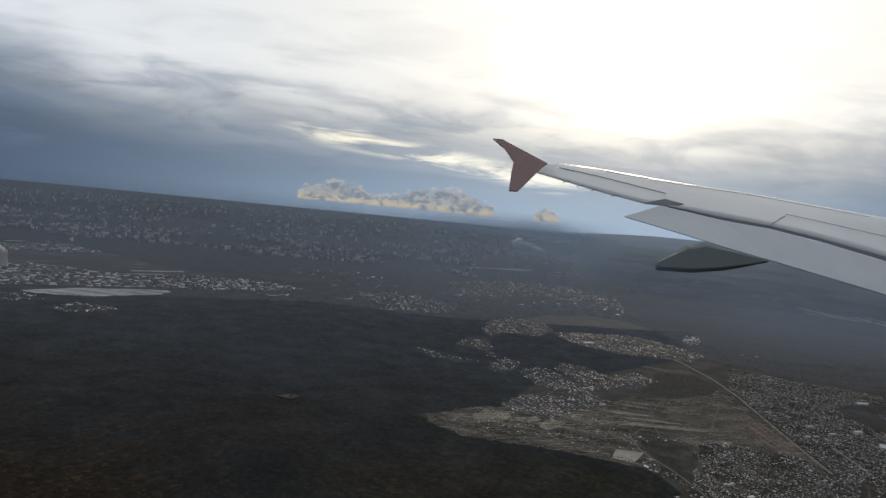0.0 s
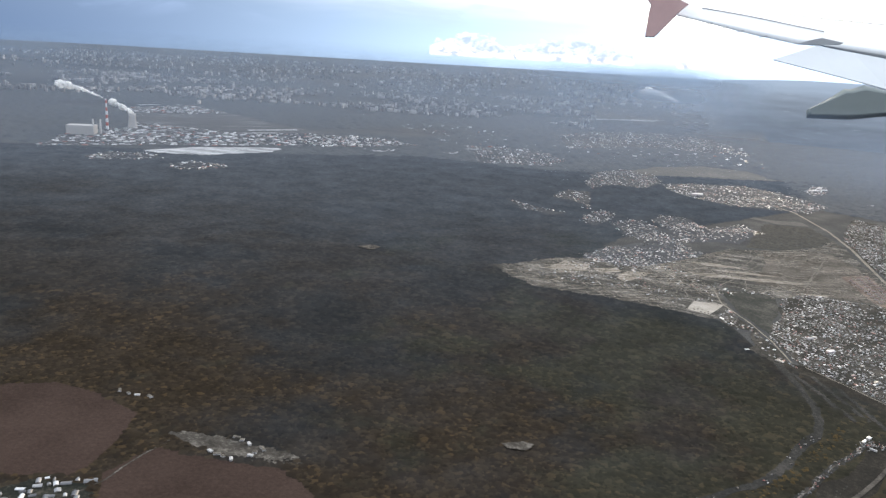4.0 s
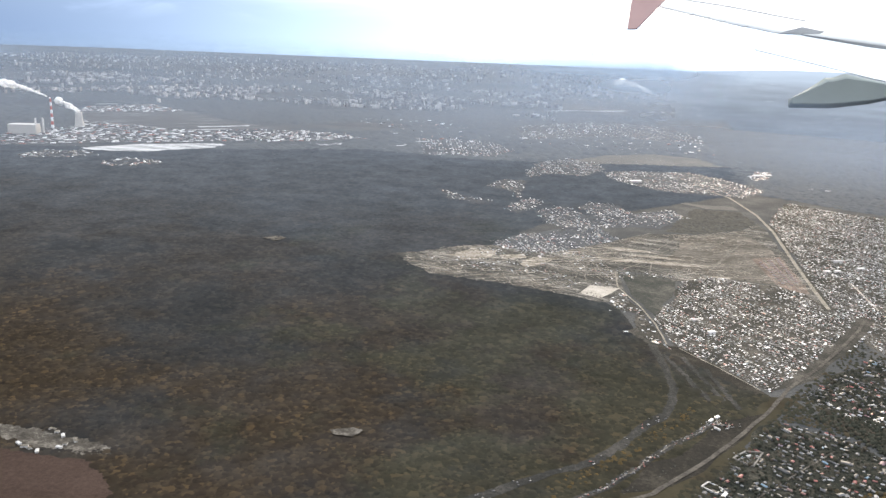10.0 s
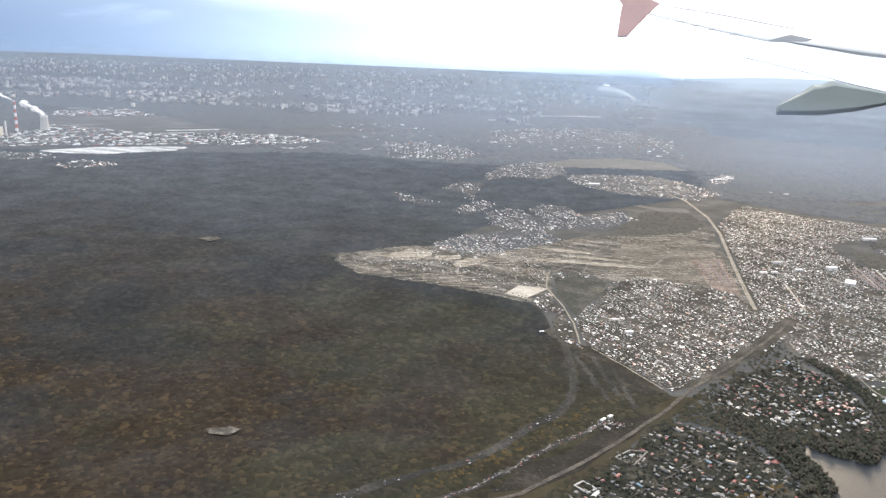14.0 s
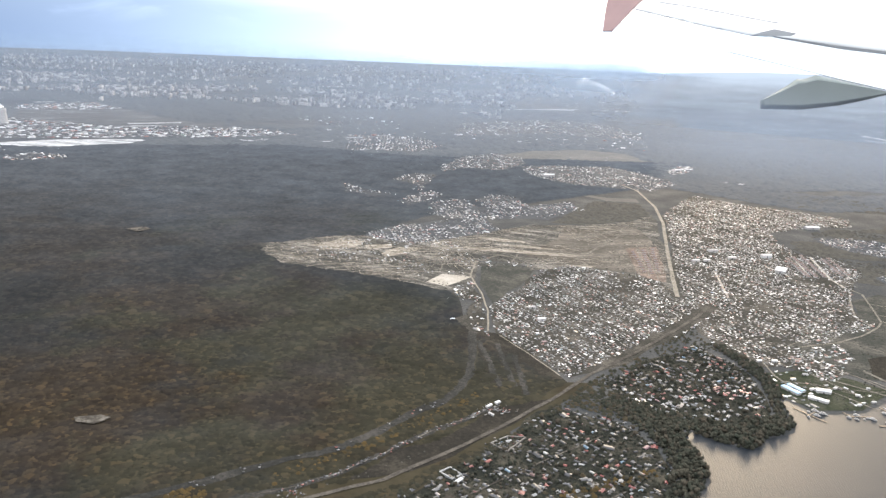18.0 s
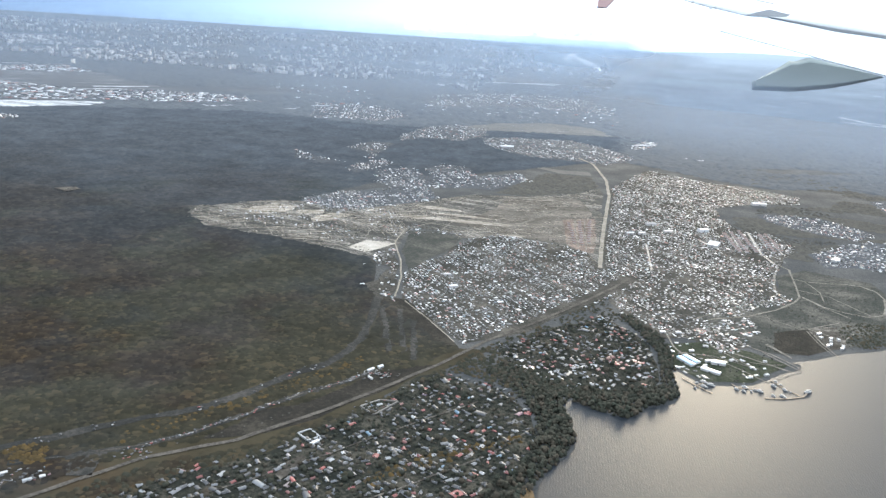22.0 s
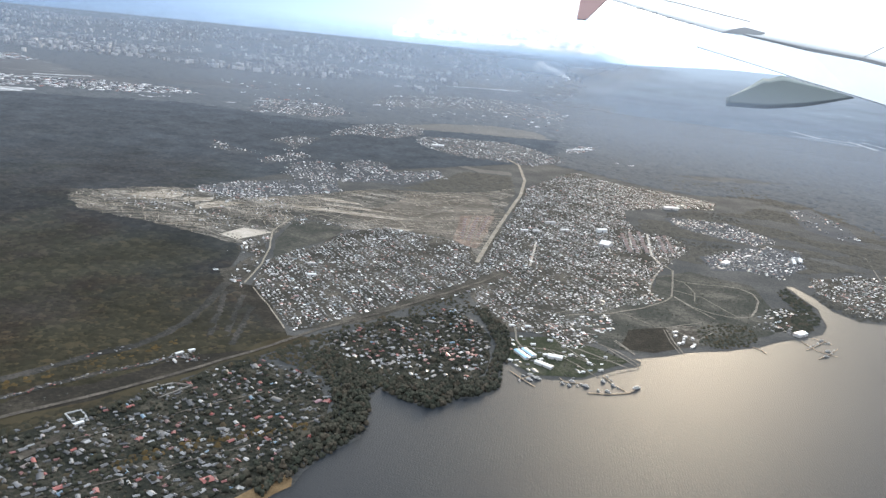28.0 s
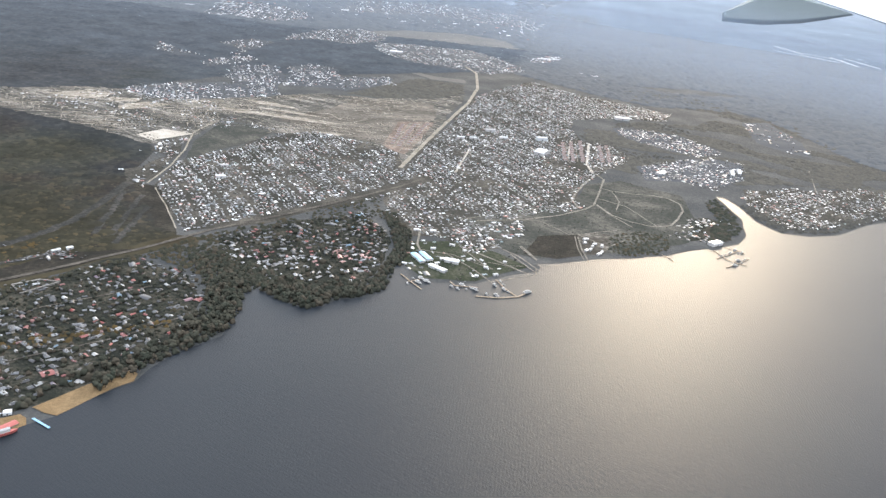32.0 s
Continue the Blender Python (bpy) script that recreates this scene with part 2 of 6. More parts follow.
def islands(name, stops, rough=0.9, small=2.0, vary=0.25, leaves=False):
    """Colour picked per separate piece of a joined mesh, with grain."""
    m, n, b = material(name, rough)
    r = n.add("ShaderNodeNewGeometry").outputs["Random Per Island"]
    c = n.noise(place(n), small, 4, 0.6)
    col = n.ramp(r, stops)
    v = n.math("ADD", 1 - vary, n.math("MULTIPLY", c, 2 * vary))
    mul = n.add("ShaderNodeMix", None, data_type="RGBA", blend_type="MULTIPLY")
    mul.inputs[0].default_value = 1.0
    n.t.links.new(col, mul.inputs[6])
    n.t.links.new(v, mul.inputs[7])
    paint(n, b, mul.outputs[2], c, 0.4, 0.1)
    b.inputs["Specular IOR Level"].default_value = 0.02 if rough > 0.9 else 0.5
    if leaves:
        leafy(n, b)
    return m


def pieces(name, stops, rough=0.7, metal=0.0, small=3.0, vary=0.2, leaves=False):
    """Colour picked per object, with grain."""
    m, n, b = material(name, rough, metal)
    r = n.add("ShaderNodeObjectInfo").outputs["Random"]
    c = n.noise(place(n), small, 4, 0.6)
    col = n.ramp(r, stops)
    mul = n.add("ShaderNodeMix", None, data_type="RGBA", blend_type="MULTIPLY")
    mul.inputs[0].default_value = 1.0
    n.t.links.new(col, mul.inputs[6])
    n.t.links.new(n.math("ADD", 1 - vary, n.math("MULTIPLY", c, 2 * vary)), mul.inputs[7])
    paint(n, b, mul.outputs[2], c, 0.3, 0.05)
    b.inputs["Specular IOR Level"].default_value = 0.05 if rough > 0.85 else 0.5
    if leaves:
        leafy(n, b)
    return m


def plain(name, colour, rough=0.6, metal=0.0, small=4.0, vary=0.15):
    m, n, b = material(name, rough, metal)
    c = n.noise(place(n), small, 4, 0.6)
    lo, hi = [tuple(v * (1 - vary) for v in colour), tuple(min(v * (1 + vary), 1) for v in colour)]
    paint(n, b, n.ramp(c, [(0.3, lo), (0.7, hi)]), c, 0.2, 0.03)
    return m


# blue-grey cast of distant haze is put into the far fields' colour
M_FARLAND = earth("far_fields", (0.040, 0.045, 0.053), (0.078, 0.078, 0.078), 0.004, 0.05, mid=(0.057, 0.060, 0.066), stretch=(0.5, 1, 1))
M_VILLAGE = earth("garden_plots", (0.024, 0.024, 0.021), (0.092, 0.082, 0.070), 0.08, 0.9, mid=(0.039, 0.037, 0.032))
M_MEADOW = earth("meadow_grass", (0.026, 0.029, 0.026), (0.090, 0.083, 0.072), 0.07, 0.6, mid=(0.041, 0.042, 0.037))
M_NEARLAND = earth("rough_grass", (0.036, 0.039, 0.041), (0.078, 0.076, 0.073), 0.05, 0.8, mid=(0.052, 0.053, 0.053))
M_GARDEN = earth("dark_gardens", (0.013, 0.015, 0.013), (0.063, 0.057, 0.045), 0.12, 1.1, mid=(0.021, 0.022, 0.018))
M_LAWN = earth("green_lawn", (0.017, 0.021, 0.014), (0.062, 0.060, 0.046), 0.12, 1.0, mid=(0.028, 0.033, 0.021))
M_SCRAPED = earth("scraped_earth", (0.036, 0.036, 0.033), (0.267, 0.245, 0.219), 0.09, 0.5, mid=(0.069, 0.065, 0.058), stretch=(0.42, 1.5, 1), lo=0.42, hi=0.62, turn=-0.36)
M_STUBBLE = earth("dry_grass", (0.055, 0.046, 0.038), (0.20, 0.168, 0.142), 0.06, 0.6, mid=(0.084, 0.077, 0.066), stretch=(0.5, 1.2, 1), lo=0.40, hi=0.62, turn=0.3)
M_HEATH = earth("brown_heath", (0.015, 0.015, 0.013), (0.040, 0.036, 0.029), 0.10, 0.8, mid=(0.022, 0.020, 0.017))
M_PALEFIELD = earth("pale_stubble", (0.075, 0.073, 0.070), (0.112, 0.105, 0.095), 0.03, 0.25, mid=(0.090, 0.086, 0.080))
M_SAND = earth("pale_sand", (0.24, 0.215, 0.18), (0.38, 0.35, 0.31), 0.2, 1.5)
M_BEACH = earth("beach_sand", (0.115, 0.079, 0.043), (0.187, 0.130, 0.072), 0.3, 2.0)
M_ROAD = earth("road_gravel", (0.13, 0.115, 0.092), (0.25, 0.225, 0.19), 0.2, 1.5)
M_RAIL = earth("rail_ballast", (0.036, 0.033, 0.029), (0.100, 0.089, 0.076), 0.15, 1.2)
M_TRACK = earth("dirt_track", (0.030, 0.027, 0.023), (0.17, 0.155, 0.135), 0.22, 0.9, mid=(0.06, 0.054, 0.046), lo=0.40, hi=0.62)
M_MEADOW_PATH = earth("pale_path", (0.086, 0.078, 0.066), (0.194, 0.176, 0.151), 0.3, 1.2)
M_SCRAPES = earth("pale_scrapes", (0.085, 0.072, 0.052), (0.42, 0.38, 0.33), 0.25, 0.9, mid=(0.21, 0.185, 0.155), stretch=(0.4, 1.6, 1), turn=0.36)
M_WORKS = earth("works_ground", (0.060, 0.061, 0.064), (0.28, 0.28, 0.29), 0.03, 0.16, mid=(0.080, 0.081, 0.085), stretch=(0.35, 1.3, 1), lo=0.44, hi=0.64, turn=0.6)
M_CLEARING = earth("cleared_soil", (0.019, 0.019, 0.018), (0.055, 0.051, 0.046), 0.10, 0.9, mid=(0.028, 0.028, 0.026))
M_REDSOIL = earth("reddish_soil", (0.075, 0.056, 0.046), (0.26, 0.20, 0.165), 0.12, 0.9, mid=(0.13, 0.10, 0.083))
M_PLOUGH = earth("ploughed_soil", (0.030, 0.020, 0.016), (0.054, 0.037, 0.030), 0.03, 0.8)
M_ICE = earth("bright_flat", (0.12, 0.125, 0.135), (0.46, 0.46, 0.47), 0.05, 0.4, mid=(0.30, 0.305, 0.31), stretch=(0.4, 1.6, 1))
def make_forest(name):
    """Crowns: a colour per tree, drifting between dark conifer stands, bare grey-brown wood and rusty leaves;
    the grey-blue of haze is mixed into the colour deeper in the wood."""
    m, n, b = material(name, 0.95)
    g = n.add("ShaderNodeNewGeometry")
    p, r = g.outputs["Position"], g.outputs["Random Per Island"]
    rust = n.ramp(r, [(0.0, (0.025, 0.020, 0.016)), (0.5, (0.032, 0.025, 0.018)), (0.85, (0.041, 0.032, 0.022)), (1.0, (0.064, 0.045, 0.026))])
    bare = n.ramp(r, [(0.0, (0.028, 0.026, 0.024)), (0.6, (0.035, 0.032, 0.029)), (1.0, (0.045, 0.040, 0.034))])
    green = n.ramp(r, [(0.0, (0.031, 0.033, 0.023)), (0.7, (0.040, 0.041, 0.029)), (1.0, (0.054, 0.051, 0.034))])
    fir = n.ramp(r, [(0.0, (0.021, 0.024, 0.027)), (0.7, (0.026, 0.029, 0.031)), (1.0, (0.033, 0.035, 0.036))])
    k1, k2 = n.noise(p, 0.012, 4, 0.6), n.noise(n.vmath("ADD", p, (300, 40, 7)), 0.014, 5, 0.62)
    k3 = n.noise(n.vmath("ADD", p, (90, 410, 3)), 0.017, 5, 0.65)
    y = n.add("ShaderNodeSeparateXYZ", {0: p}).outputs[1]
    c = n.mix(n.span(n.math("ADD", k1, n.math("MULTIPLY", n.math("SUBTRACT", 240.0, y), 0.0012)), 0.38, 0.60), bare, rust)
    x = n.add("ShaderNodeSeparateXYZ", {0: p}).outputs[0]
    c = n.mix(n.span(n.math("ADD", k3, n.math("MULTIPLY", n.math("ADD", x, 10.0), 0.001)), 0.48, 0.62, 0.0, 0.55), c, green)
    c = n.mix(n.span(k2, 0.46, 0.64, 0.0, 0.6), c, fir)
    # painted haze: crown colour turns grey-blue with distance northward
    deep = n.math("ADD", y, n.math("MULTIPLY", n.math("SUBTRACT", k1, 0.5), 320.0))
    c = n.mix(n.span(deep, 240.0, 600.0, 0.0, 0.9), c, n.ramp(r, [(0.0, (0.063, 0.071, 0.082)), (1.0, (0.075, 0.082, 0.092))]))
    mul = n.add("ShaderNodeMix", None, data_type="RGBA", blend_type="MULTIPLY")
    mul.inputs[0].default_value = 1.0
    n.t.links.new(c, mul.inputs[6])
    n.t.links.new(n.math("MULTIPLY", n.math("ADD", 0.43, n.math("MULTIPLY", n.noise(p, 0.045, 5, 0.65), 0.85)), n.math("ADD", 0.7, n.math("MULTIPLY", n.noise(p, 0.3, 4, 0.7), 0.6))), mul.inputs[7])
    n.t.links.new(mul.outputs[2], b.inputs["Base Color"])
    # leafy crowns scatter light upward: the shading leans to the sky
    lean = n.vmath("NORMALIZE", n.vmath("ADD", g.outputs["Normal"], (0, 0, 3.4)))
    bp = n.add("ShaderNodeBump", {"Height": n.noise(p, 2.2, 5, 0.7), "Strength": 0.12, "Distance": 0.2, "Normal": lean})
    n.t.links.new(bp.outputs[0], b.inputs["Normal"])
    b.inputs["Specular IOR Level"].default_value = 0.0
    return m


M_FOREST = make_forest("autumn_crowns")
# the far woods carry the haze's grey-blue in their base colour
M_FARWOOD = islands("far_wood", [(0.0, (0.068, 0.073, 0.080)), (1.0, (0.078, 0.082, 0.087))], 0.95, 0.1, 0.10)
M_SCRUB = islands("bare_scrub", [(0.0, (0.050, 0.049, 0.044)), (1.0, (0.072, 0.067, 0.058))], 0.95, 1.0, 0.2)
M_BROWN = islands("brown_thicket", [(0.0, (0.029, 0.030, 0.023)), (0.6, (0.038, 0.036, 0.026)), (1.0, (0.055, 0.044, 0.029))], 0.95, 1.0, 0.25, True)
M_BUSH = islands("garden_trees", [(0.0, (0.028, 0.030, 0.024)), (0.6, (0.038, 0.039, 0.030)), (1.0, (0.057, 0.048, 0.037))], 0.95, 2.0, 0.3, True)
M_TREE = pieces("shore_tree_leaves", [(0.0, (0.033, 0.037, 0.028)), (0.6, (0.048, 0.046, 0.035)), (1.0, (0.065, 0.054, 0.041))], 0.9, leaves=True)
M_RUSTLEAF = islands("rusty_leaves", [(0.0, (0.050, 0.038, 0.020)), (0.6, (0.066, 0.047, 0.022)), (1.0, (0.085, 0.058, 0.025))], 0.95, 1.0, 0.25, True)
M_BARK = plain("bark", (0.09, 0.07, 0.05), 0.9)
ROOFS = [(0.0, (0.06, 0.06, 0.065)), (0.26, (0.08, 0.08, 0.085)), (0.48, (0.12, 0.12, 0.125)), (0.60, (0.21, 0.21, 0.215)), (0.71, (0.39, 0.39, 0.395)), (0.81, (0.56, 0.56, 0.565)),
         (0.885, (0.62, 0.62, 0.61)), (0.893, (0.16, 0.075, 0.06)), (0.95, (0.21, 0.08, 0.065)), (0.965, (0.14, 0.18, 0.23)), (1.0, (0.13, 0.17, 0.15))]
DACHA = [(0.0, (0.023, 0.023, 0.025)), (0.34, (0.041, 0.041, 0.044)), (0.56, (0.070, 0.071, 0.077)), (0.70, (0.107, 0.108, 0.115)), (0.78, (0.172, 0.174, 0.176)), (0.83, (0.295, 0.295, 0.295)),
         (0.84, (0.082, 0.041, 0.037)), (0.90, (0.139, 0.041, 0.037)), (0.965, (0.197, 0.051, 0.043)), (0.975, (0.082, 0.131, 0.180)), (1.0, (0.098, 0.156, 0.213))]
M_ROOFS = islands("village_roofs", ROOFS, 0.42, 3.0, 0.2)
M_DARKROOFS = islands("cottage_roofs", DACHA, 0.6, 3.0, 0.2)
M_WALLS = islands("village_walls", [(0.0, (0.12, 0.10, 0.09)), (0.6, (0.2, 0.185, 0.165)), (1.0, (0.34, 0.33, 0.31))], 0.85, 3.0, 0.2)
M_DARKWALLS = islands("cottage_walls", [(0.0, (0.038, 0.032, 0.027)), (0.6, (0.068, 0.060, 0.053)), (1.0, (0.150, 0.143, 0.131))], 0.85, 3.0, 0.2)
M_ROOF_PALE = pieces("pale_house_roof", [(0.0, (0.06, 0.06, 0.065)), (0.25, (0.12, 0.12, 0.125)), (0.5, (0.22, 0.22, 0.23)), (0.70, (0.26, 0.26, 0.26)), (0.80, (0.33, 0.33, 0.33)), (0.81, (0.13, 0.06, 0.055)), (0.97, (0.23, 0.07, 0.06)), (1.0, (0.15, 0.2, 0.26))], 0.38)
M_ROOF = pieces("house_roof", DACHA, 0.58)
M_WALL = pieces("house_wall", [(0.0, (0.038, 0.032, 0.027)), (0.6, (0.068, 0.060, 0.053)), (1.0, (0.180, 0.173, 0.161))], 0.85)
M_CITY = islands("city_blocks", [(0.0, (0.091, 0.091, 0.101)), (0.6, (0.143, 0.143, 0.150)), (1.0, (0.312, 0.305, 0.299))], 0.8, 0.5, 0.15)
M_WHITE = plain("white_sheet_metal", (0.44, 0.45, 0.46), 0.4)
M_GREY = plain("grey_concrete", (0.36, 0.35, 0.34), 0.85)
M_PANE = plain("dark_glass", (0.03, 0.035, 0.04), 0.12)
M_DARK = plain("dark_hull", (0.06, 0.06, 0.065), 0.6)
M_BLUE = plain("blue_sheet_metal", (0.16, 0.30, 0.45), 0.4)
M_REDP = plain("red_paint", (0.27, 0.07, 0.06), 0.7)
M_BOATTOP = plain("boat_roof_paint", (0.22, 0.225, 0.23), 0.6)
M_BRICKRED = plain("brick_red_roofing", (0.17, 0.115, 0.10), 0.7)
M_WOOD = plain("pier_planks", (0.22, 0.17, 0.12), 0.85)
M_WING = plain("wing_paint", (0.58, 0.59, 0.60), 0.27, 0.0, 0.004, 0.04)
M_FLAP = plain("flap_paint", (0.58, 0.60, 0.61), 0.35, 0.0, 0.004, 0.05)
M_MIDGREY = plain("mid_grey", (0.30, 0.31, 0.32), 0.6)
M_FAIR = plain("fairing_paint", (0.179, 0.204, 0.199), 0.8, 0.0, 0.004, 0.08)
M_TIP = plain("winglet_red", (0.47, 0.31, 0.295), 0.45, 0.0, 0.006, 0.08)


def make_water():
    m, n, b = material("river_water", 0.50)
    p = place(n)
    big = n.noise(p, 0.02, 3)
    rip = n.add("ShaderNodeTexWave", {"Vector": p, "Scale": 0.5, "Distortion": 7.0, "Detail": 4.0, "Detail Scale": 1.3}).outputs[1]
    fine = n.noise(n.vmath("MULTIPLY", n.add("ShaderNodeVectorRotate", {"Vector": p, "Angle": 0.5}, rotation_type="Z_AXIS").outputs[0], (0.5, 2.6, 1)), 1.1, 5, 0.65)
    h = n.math("ADD", n.math("MULTIPLY", rip, n.span(big, 0.35, 0.7, 0.05, 0.35)), fine)
    paint(n, b, n.ramp(big, [(0.3, (0.009, 0.012, 0.017)), (0.7, (0.013, 0.016, 0.020))]), h, 0.22, 0.2)
    b.inputs["IOR"].default_value = 1.33
    b.inputs["Specular IOR Level"].default_value = 0.2
    return m


M_WATER = make_water()


def make_puff(name, colour, trans):
    m = bpy.data.materials.new(name)
    m.use_nodes = True
    n = Nodes(m.node_tree)
    m.node_tree.nodes.clear()
    a = n.add("ShaderNodeBsdfDiffuse", {0: (*colour, 1)})
    b = n.add("ShaderNodeBsdfTranslucent", {0: (*colour, 1)})
    s = n.add("ShaderNodeMixShader", {0: trans, 1: a.outputs[0], 2: b.outputs[0]})
    n.add("ShaderNodeOutputMaterial", {0: s.outputs[0]})
    return m


M_STEAM = make_puff("steam_vapour", (0.98, 0.98, 0.98), 0.9)


def make_haze(name, amount, full, top, open_east, tint):
    """Stand-in for thin scattering air on an upright sheet: clear at the ground line, whole up to full, fading out to
    the top.
    """
    m = bpy.data.materials.new(name)
    m.use_nodes = True
    n = Nodes(m.node_tree)
    m.node_tree.nodes.clear()
    p = place(n)
    z = n.add("ShaderNodeSeparateXYZ", {0: p}).outputs[2]
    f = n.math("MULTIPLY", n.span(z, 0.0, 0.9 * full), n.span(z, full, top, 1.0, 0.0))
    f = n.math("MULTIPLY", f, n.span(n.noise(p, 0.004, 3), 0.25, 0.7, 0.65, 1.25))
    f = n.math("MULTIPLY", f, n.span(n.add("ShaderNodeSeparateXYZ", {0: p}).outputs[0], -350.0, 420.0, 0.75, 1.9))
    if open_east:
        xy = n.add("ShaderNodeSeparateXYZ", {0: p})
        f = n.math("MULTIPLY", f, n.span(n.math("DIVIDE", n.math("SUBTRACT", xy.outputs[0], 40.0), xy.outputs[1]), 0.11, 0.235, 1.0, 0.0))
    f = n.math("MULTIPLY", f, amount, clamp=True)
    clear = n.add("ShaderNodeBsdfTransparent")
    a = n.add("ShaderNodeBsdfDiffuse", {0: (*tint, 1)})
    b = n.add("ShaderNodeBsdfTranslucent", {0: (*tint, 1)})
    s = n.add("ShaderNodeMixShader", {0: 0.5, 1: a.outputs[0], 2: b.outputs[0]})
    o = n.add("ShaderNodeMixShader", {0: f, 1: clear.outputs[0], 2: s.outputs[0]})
    n.add("ShaderNodeOutputMaterial", {0: o.outputs[0]})
    return m


def fade_to_backdrop(m):
    """Fades the far north-eastern land to clear, so that the glowing backdrop shows there in place of haze."""
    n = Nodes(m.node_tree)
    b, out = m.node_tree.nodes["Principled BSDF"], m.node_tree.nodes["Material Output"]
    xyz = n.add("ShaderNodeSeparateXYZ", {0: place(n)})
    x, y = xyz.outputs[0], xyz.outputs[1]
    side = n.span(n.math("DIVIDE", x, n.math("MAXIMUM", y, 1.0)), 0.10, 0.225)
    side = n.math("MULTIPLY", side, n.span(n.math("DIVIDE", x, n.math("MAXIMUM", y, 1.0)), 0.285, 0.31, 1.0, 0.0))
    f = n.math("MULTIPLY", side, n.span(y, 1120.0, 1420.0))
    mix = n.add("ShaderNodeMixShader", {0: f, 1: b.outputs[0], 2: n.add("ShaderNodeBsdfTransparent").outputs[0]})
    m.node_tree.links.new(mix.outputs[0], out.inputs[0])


fade_to_backdrop(M_FARLAND)


# ---- mesh helpers ----
def mesh_np(name, verts, tris, mat):
    """A mesh object from arrays of corners and triangles."""
    me = bpy.data.meshes.new(name)
    verts, tris = np.asarray(verts, np.float32), np.asarray(tris, np.int32)
    me.vertices.add(len(verts))
    me.vertices.foreach_set("co", verts.ravel())
    me.loops.add(tris.size)
    me.loops.foreach_set("vertex_index", tris.ravel())
    me.polygons.add(len(tris))
    me.polygons.foreach_set("loop_start", np.arange(len(tris), dtype=np.int32) * 3)
    me.update(calc_edges=True)
    me.materials.append(mat)
    return new(name, me)


def part(name, bm, mat, parent=None, label="", m=None):
    """Links a bmesh as one mesh object under a thing or part."""
    me = bpy.data.meshes.new(name)
    bm.normal_update()
    bm.to_mesh(me)
    bm.free()
    me.materials.append(mat)
    ob = new(name, me)
    if parent is not None:
        ob.parent = parent
    if m is not None:
        ob.matrix_basis = m
    return tagged(ob, label)


def box(bm, x, y, z, sx, sy, sz, turn=0.0):
    """Adds a box centred on x, y and standing on z."""
    g = bmesh.ops.create_cube(bm, size=1.0, matrix=Matrix.Translation((x, y, z + sz / 2)) @ Matrix.Rotation(turn, 4, "Z") @ Matrix.Diagonal((sx, sy, sz, 1)))
    return g["verts"]


def cone(bm, x, y, z, r1, r2, h, seg=16):
    return bmesh.ops.create_cone(bm, cap_ends=True, segments=seg, radius1=r1, radius2=r2, depth=h, matrix=Matrix.Translation((x, y, z + h / 2)))["verts"]


def inside(pts, poly):
    """Which of the points lie in the polygon."""
    x, y = pts[:, 0], pts[:, 1]
    poly = np.asarray(poly, float)
    hit = np.zeros(len(pts), bool)
    for (x1, y1), (x2, y2) in zip(poly, np.roll(poly, -1, 0)):
        if y1 == y2:
            continue
        c = ((y1 > y) != (y2 > y)) & (x < (x2 - x1) * (y - y1) / (y2 - y1) + x1)
        hit ^= c
    return hit


def near_line(pts, line, width):
    """Which of the points lie within width of a bent line."""
    hit = np.zeros(len(pts), bool)
    for a, b in zip(line[:-1], line[1:]):
        a, b = np.array(a, float), np.array(b, float)
        ab = b - a
        k = np.clip(((pts - a) @ ab) / (ab @ ab), 0, 1)[:, None]
        hit |= np.hypot(*(pts - a - k * ab).T) < width
    return hit


def scatter(x0, x1, y0, y1, step, rng, jitter=0.45):
    """A jittered grid of points."""
    gx, gy = np.meshgrid(np.arange(x0, x1, step), np.arange(y0, y1, step))
    p = np.stack([gx.ravel(), gy.ravel()], 1)
    return p + rng.uniform(-jitter, jitter, p.shape) * step


def ragged(poly, step, amount, closed=True):
    """The outline with more corners, shifted by noise, so that edges are uneven."""
    out, pts = [], [Vector((*p, 0)) for p in poly]
    for a, b in zip(pts, pts[1:] + pts[:1] if closed else pts[1:]):
        k = max(1, int((b - a).length / step))
        for i in range(k):
            q = a.lerp(b, i / k)
            v = noise.noise_vector(q * (0.35 / step) + Vector((3.1, 7.7, 0.4)))
            out.append((q.x + v.x * amount, q.y + v.y * amount))
    if not closed:
        out.append(tuple(pts[-1][:2]))
    return out


def sheet(name, poly, z, mat, step=4.0, amount=1.2, label="", category="", kind="structure"):
    """A level sheet of ground with an uneven outline."""
    bm = bmesh.new()
    vs = [bm.verts.new((x, y, z)) for x, y in ragged(poly, step, amount)]
    f = bm.faces.new(vs)
    f.normal_update()
    if f.normal.z < 0:
        f.normal_flip()
    bmesh.ops.triangulate(bm, faces=bm.faces[:])
    return tagged(part(name, bm, mat), label, category, "", kind)


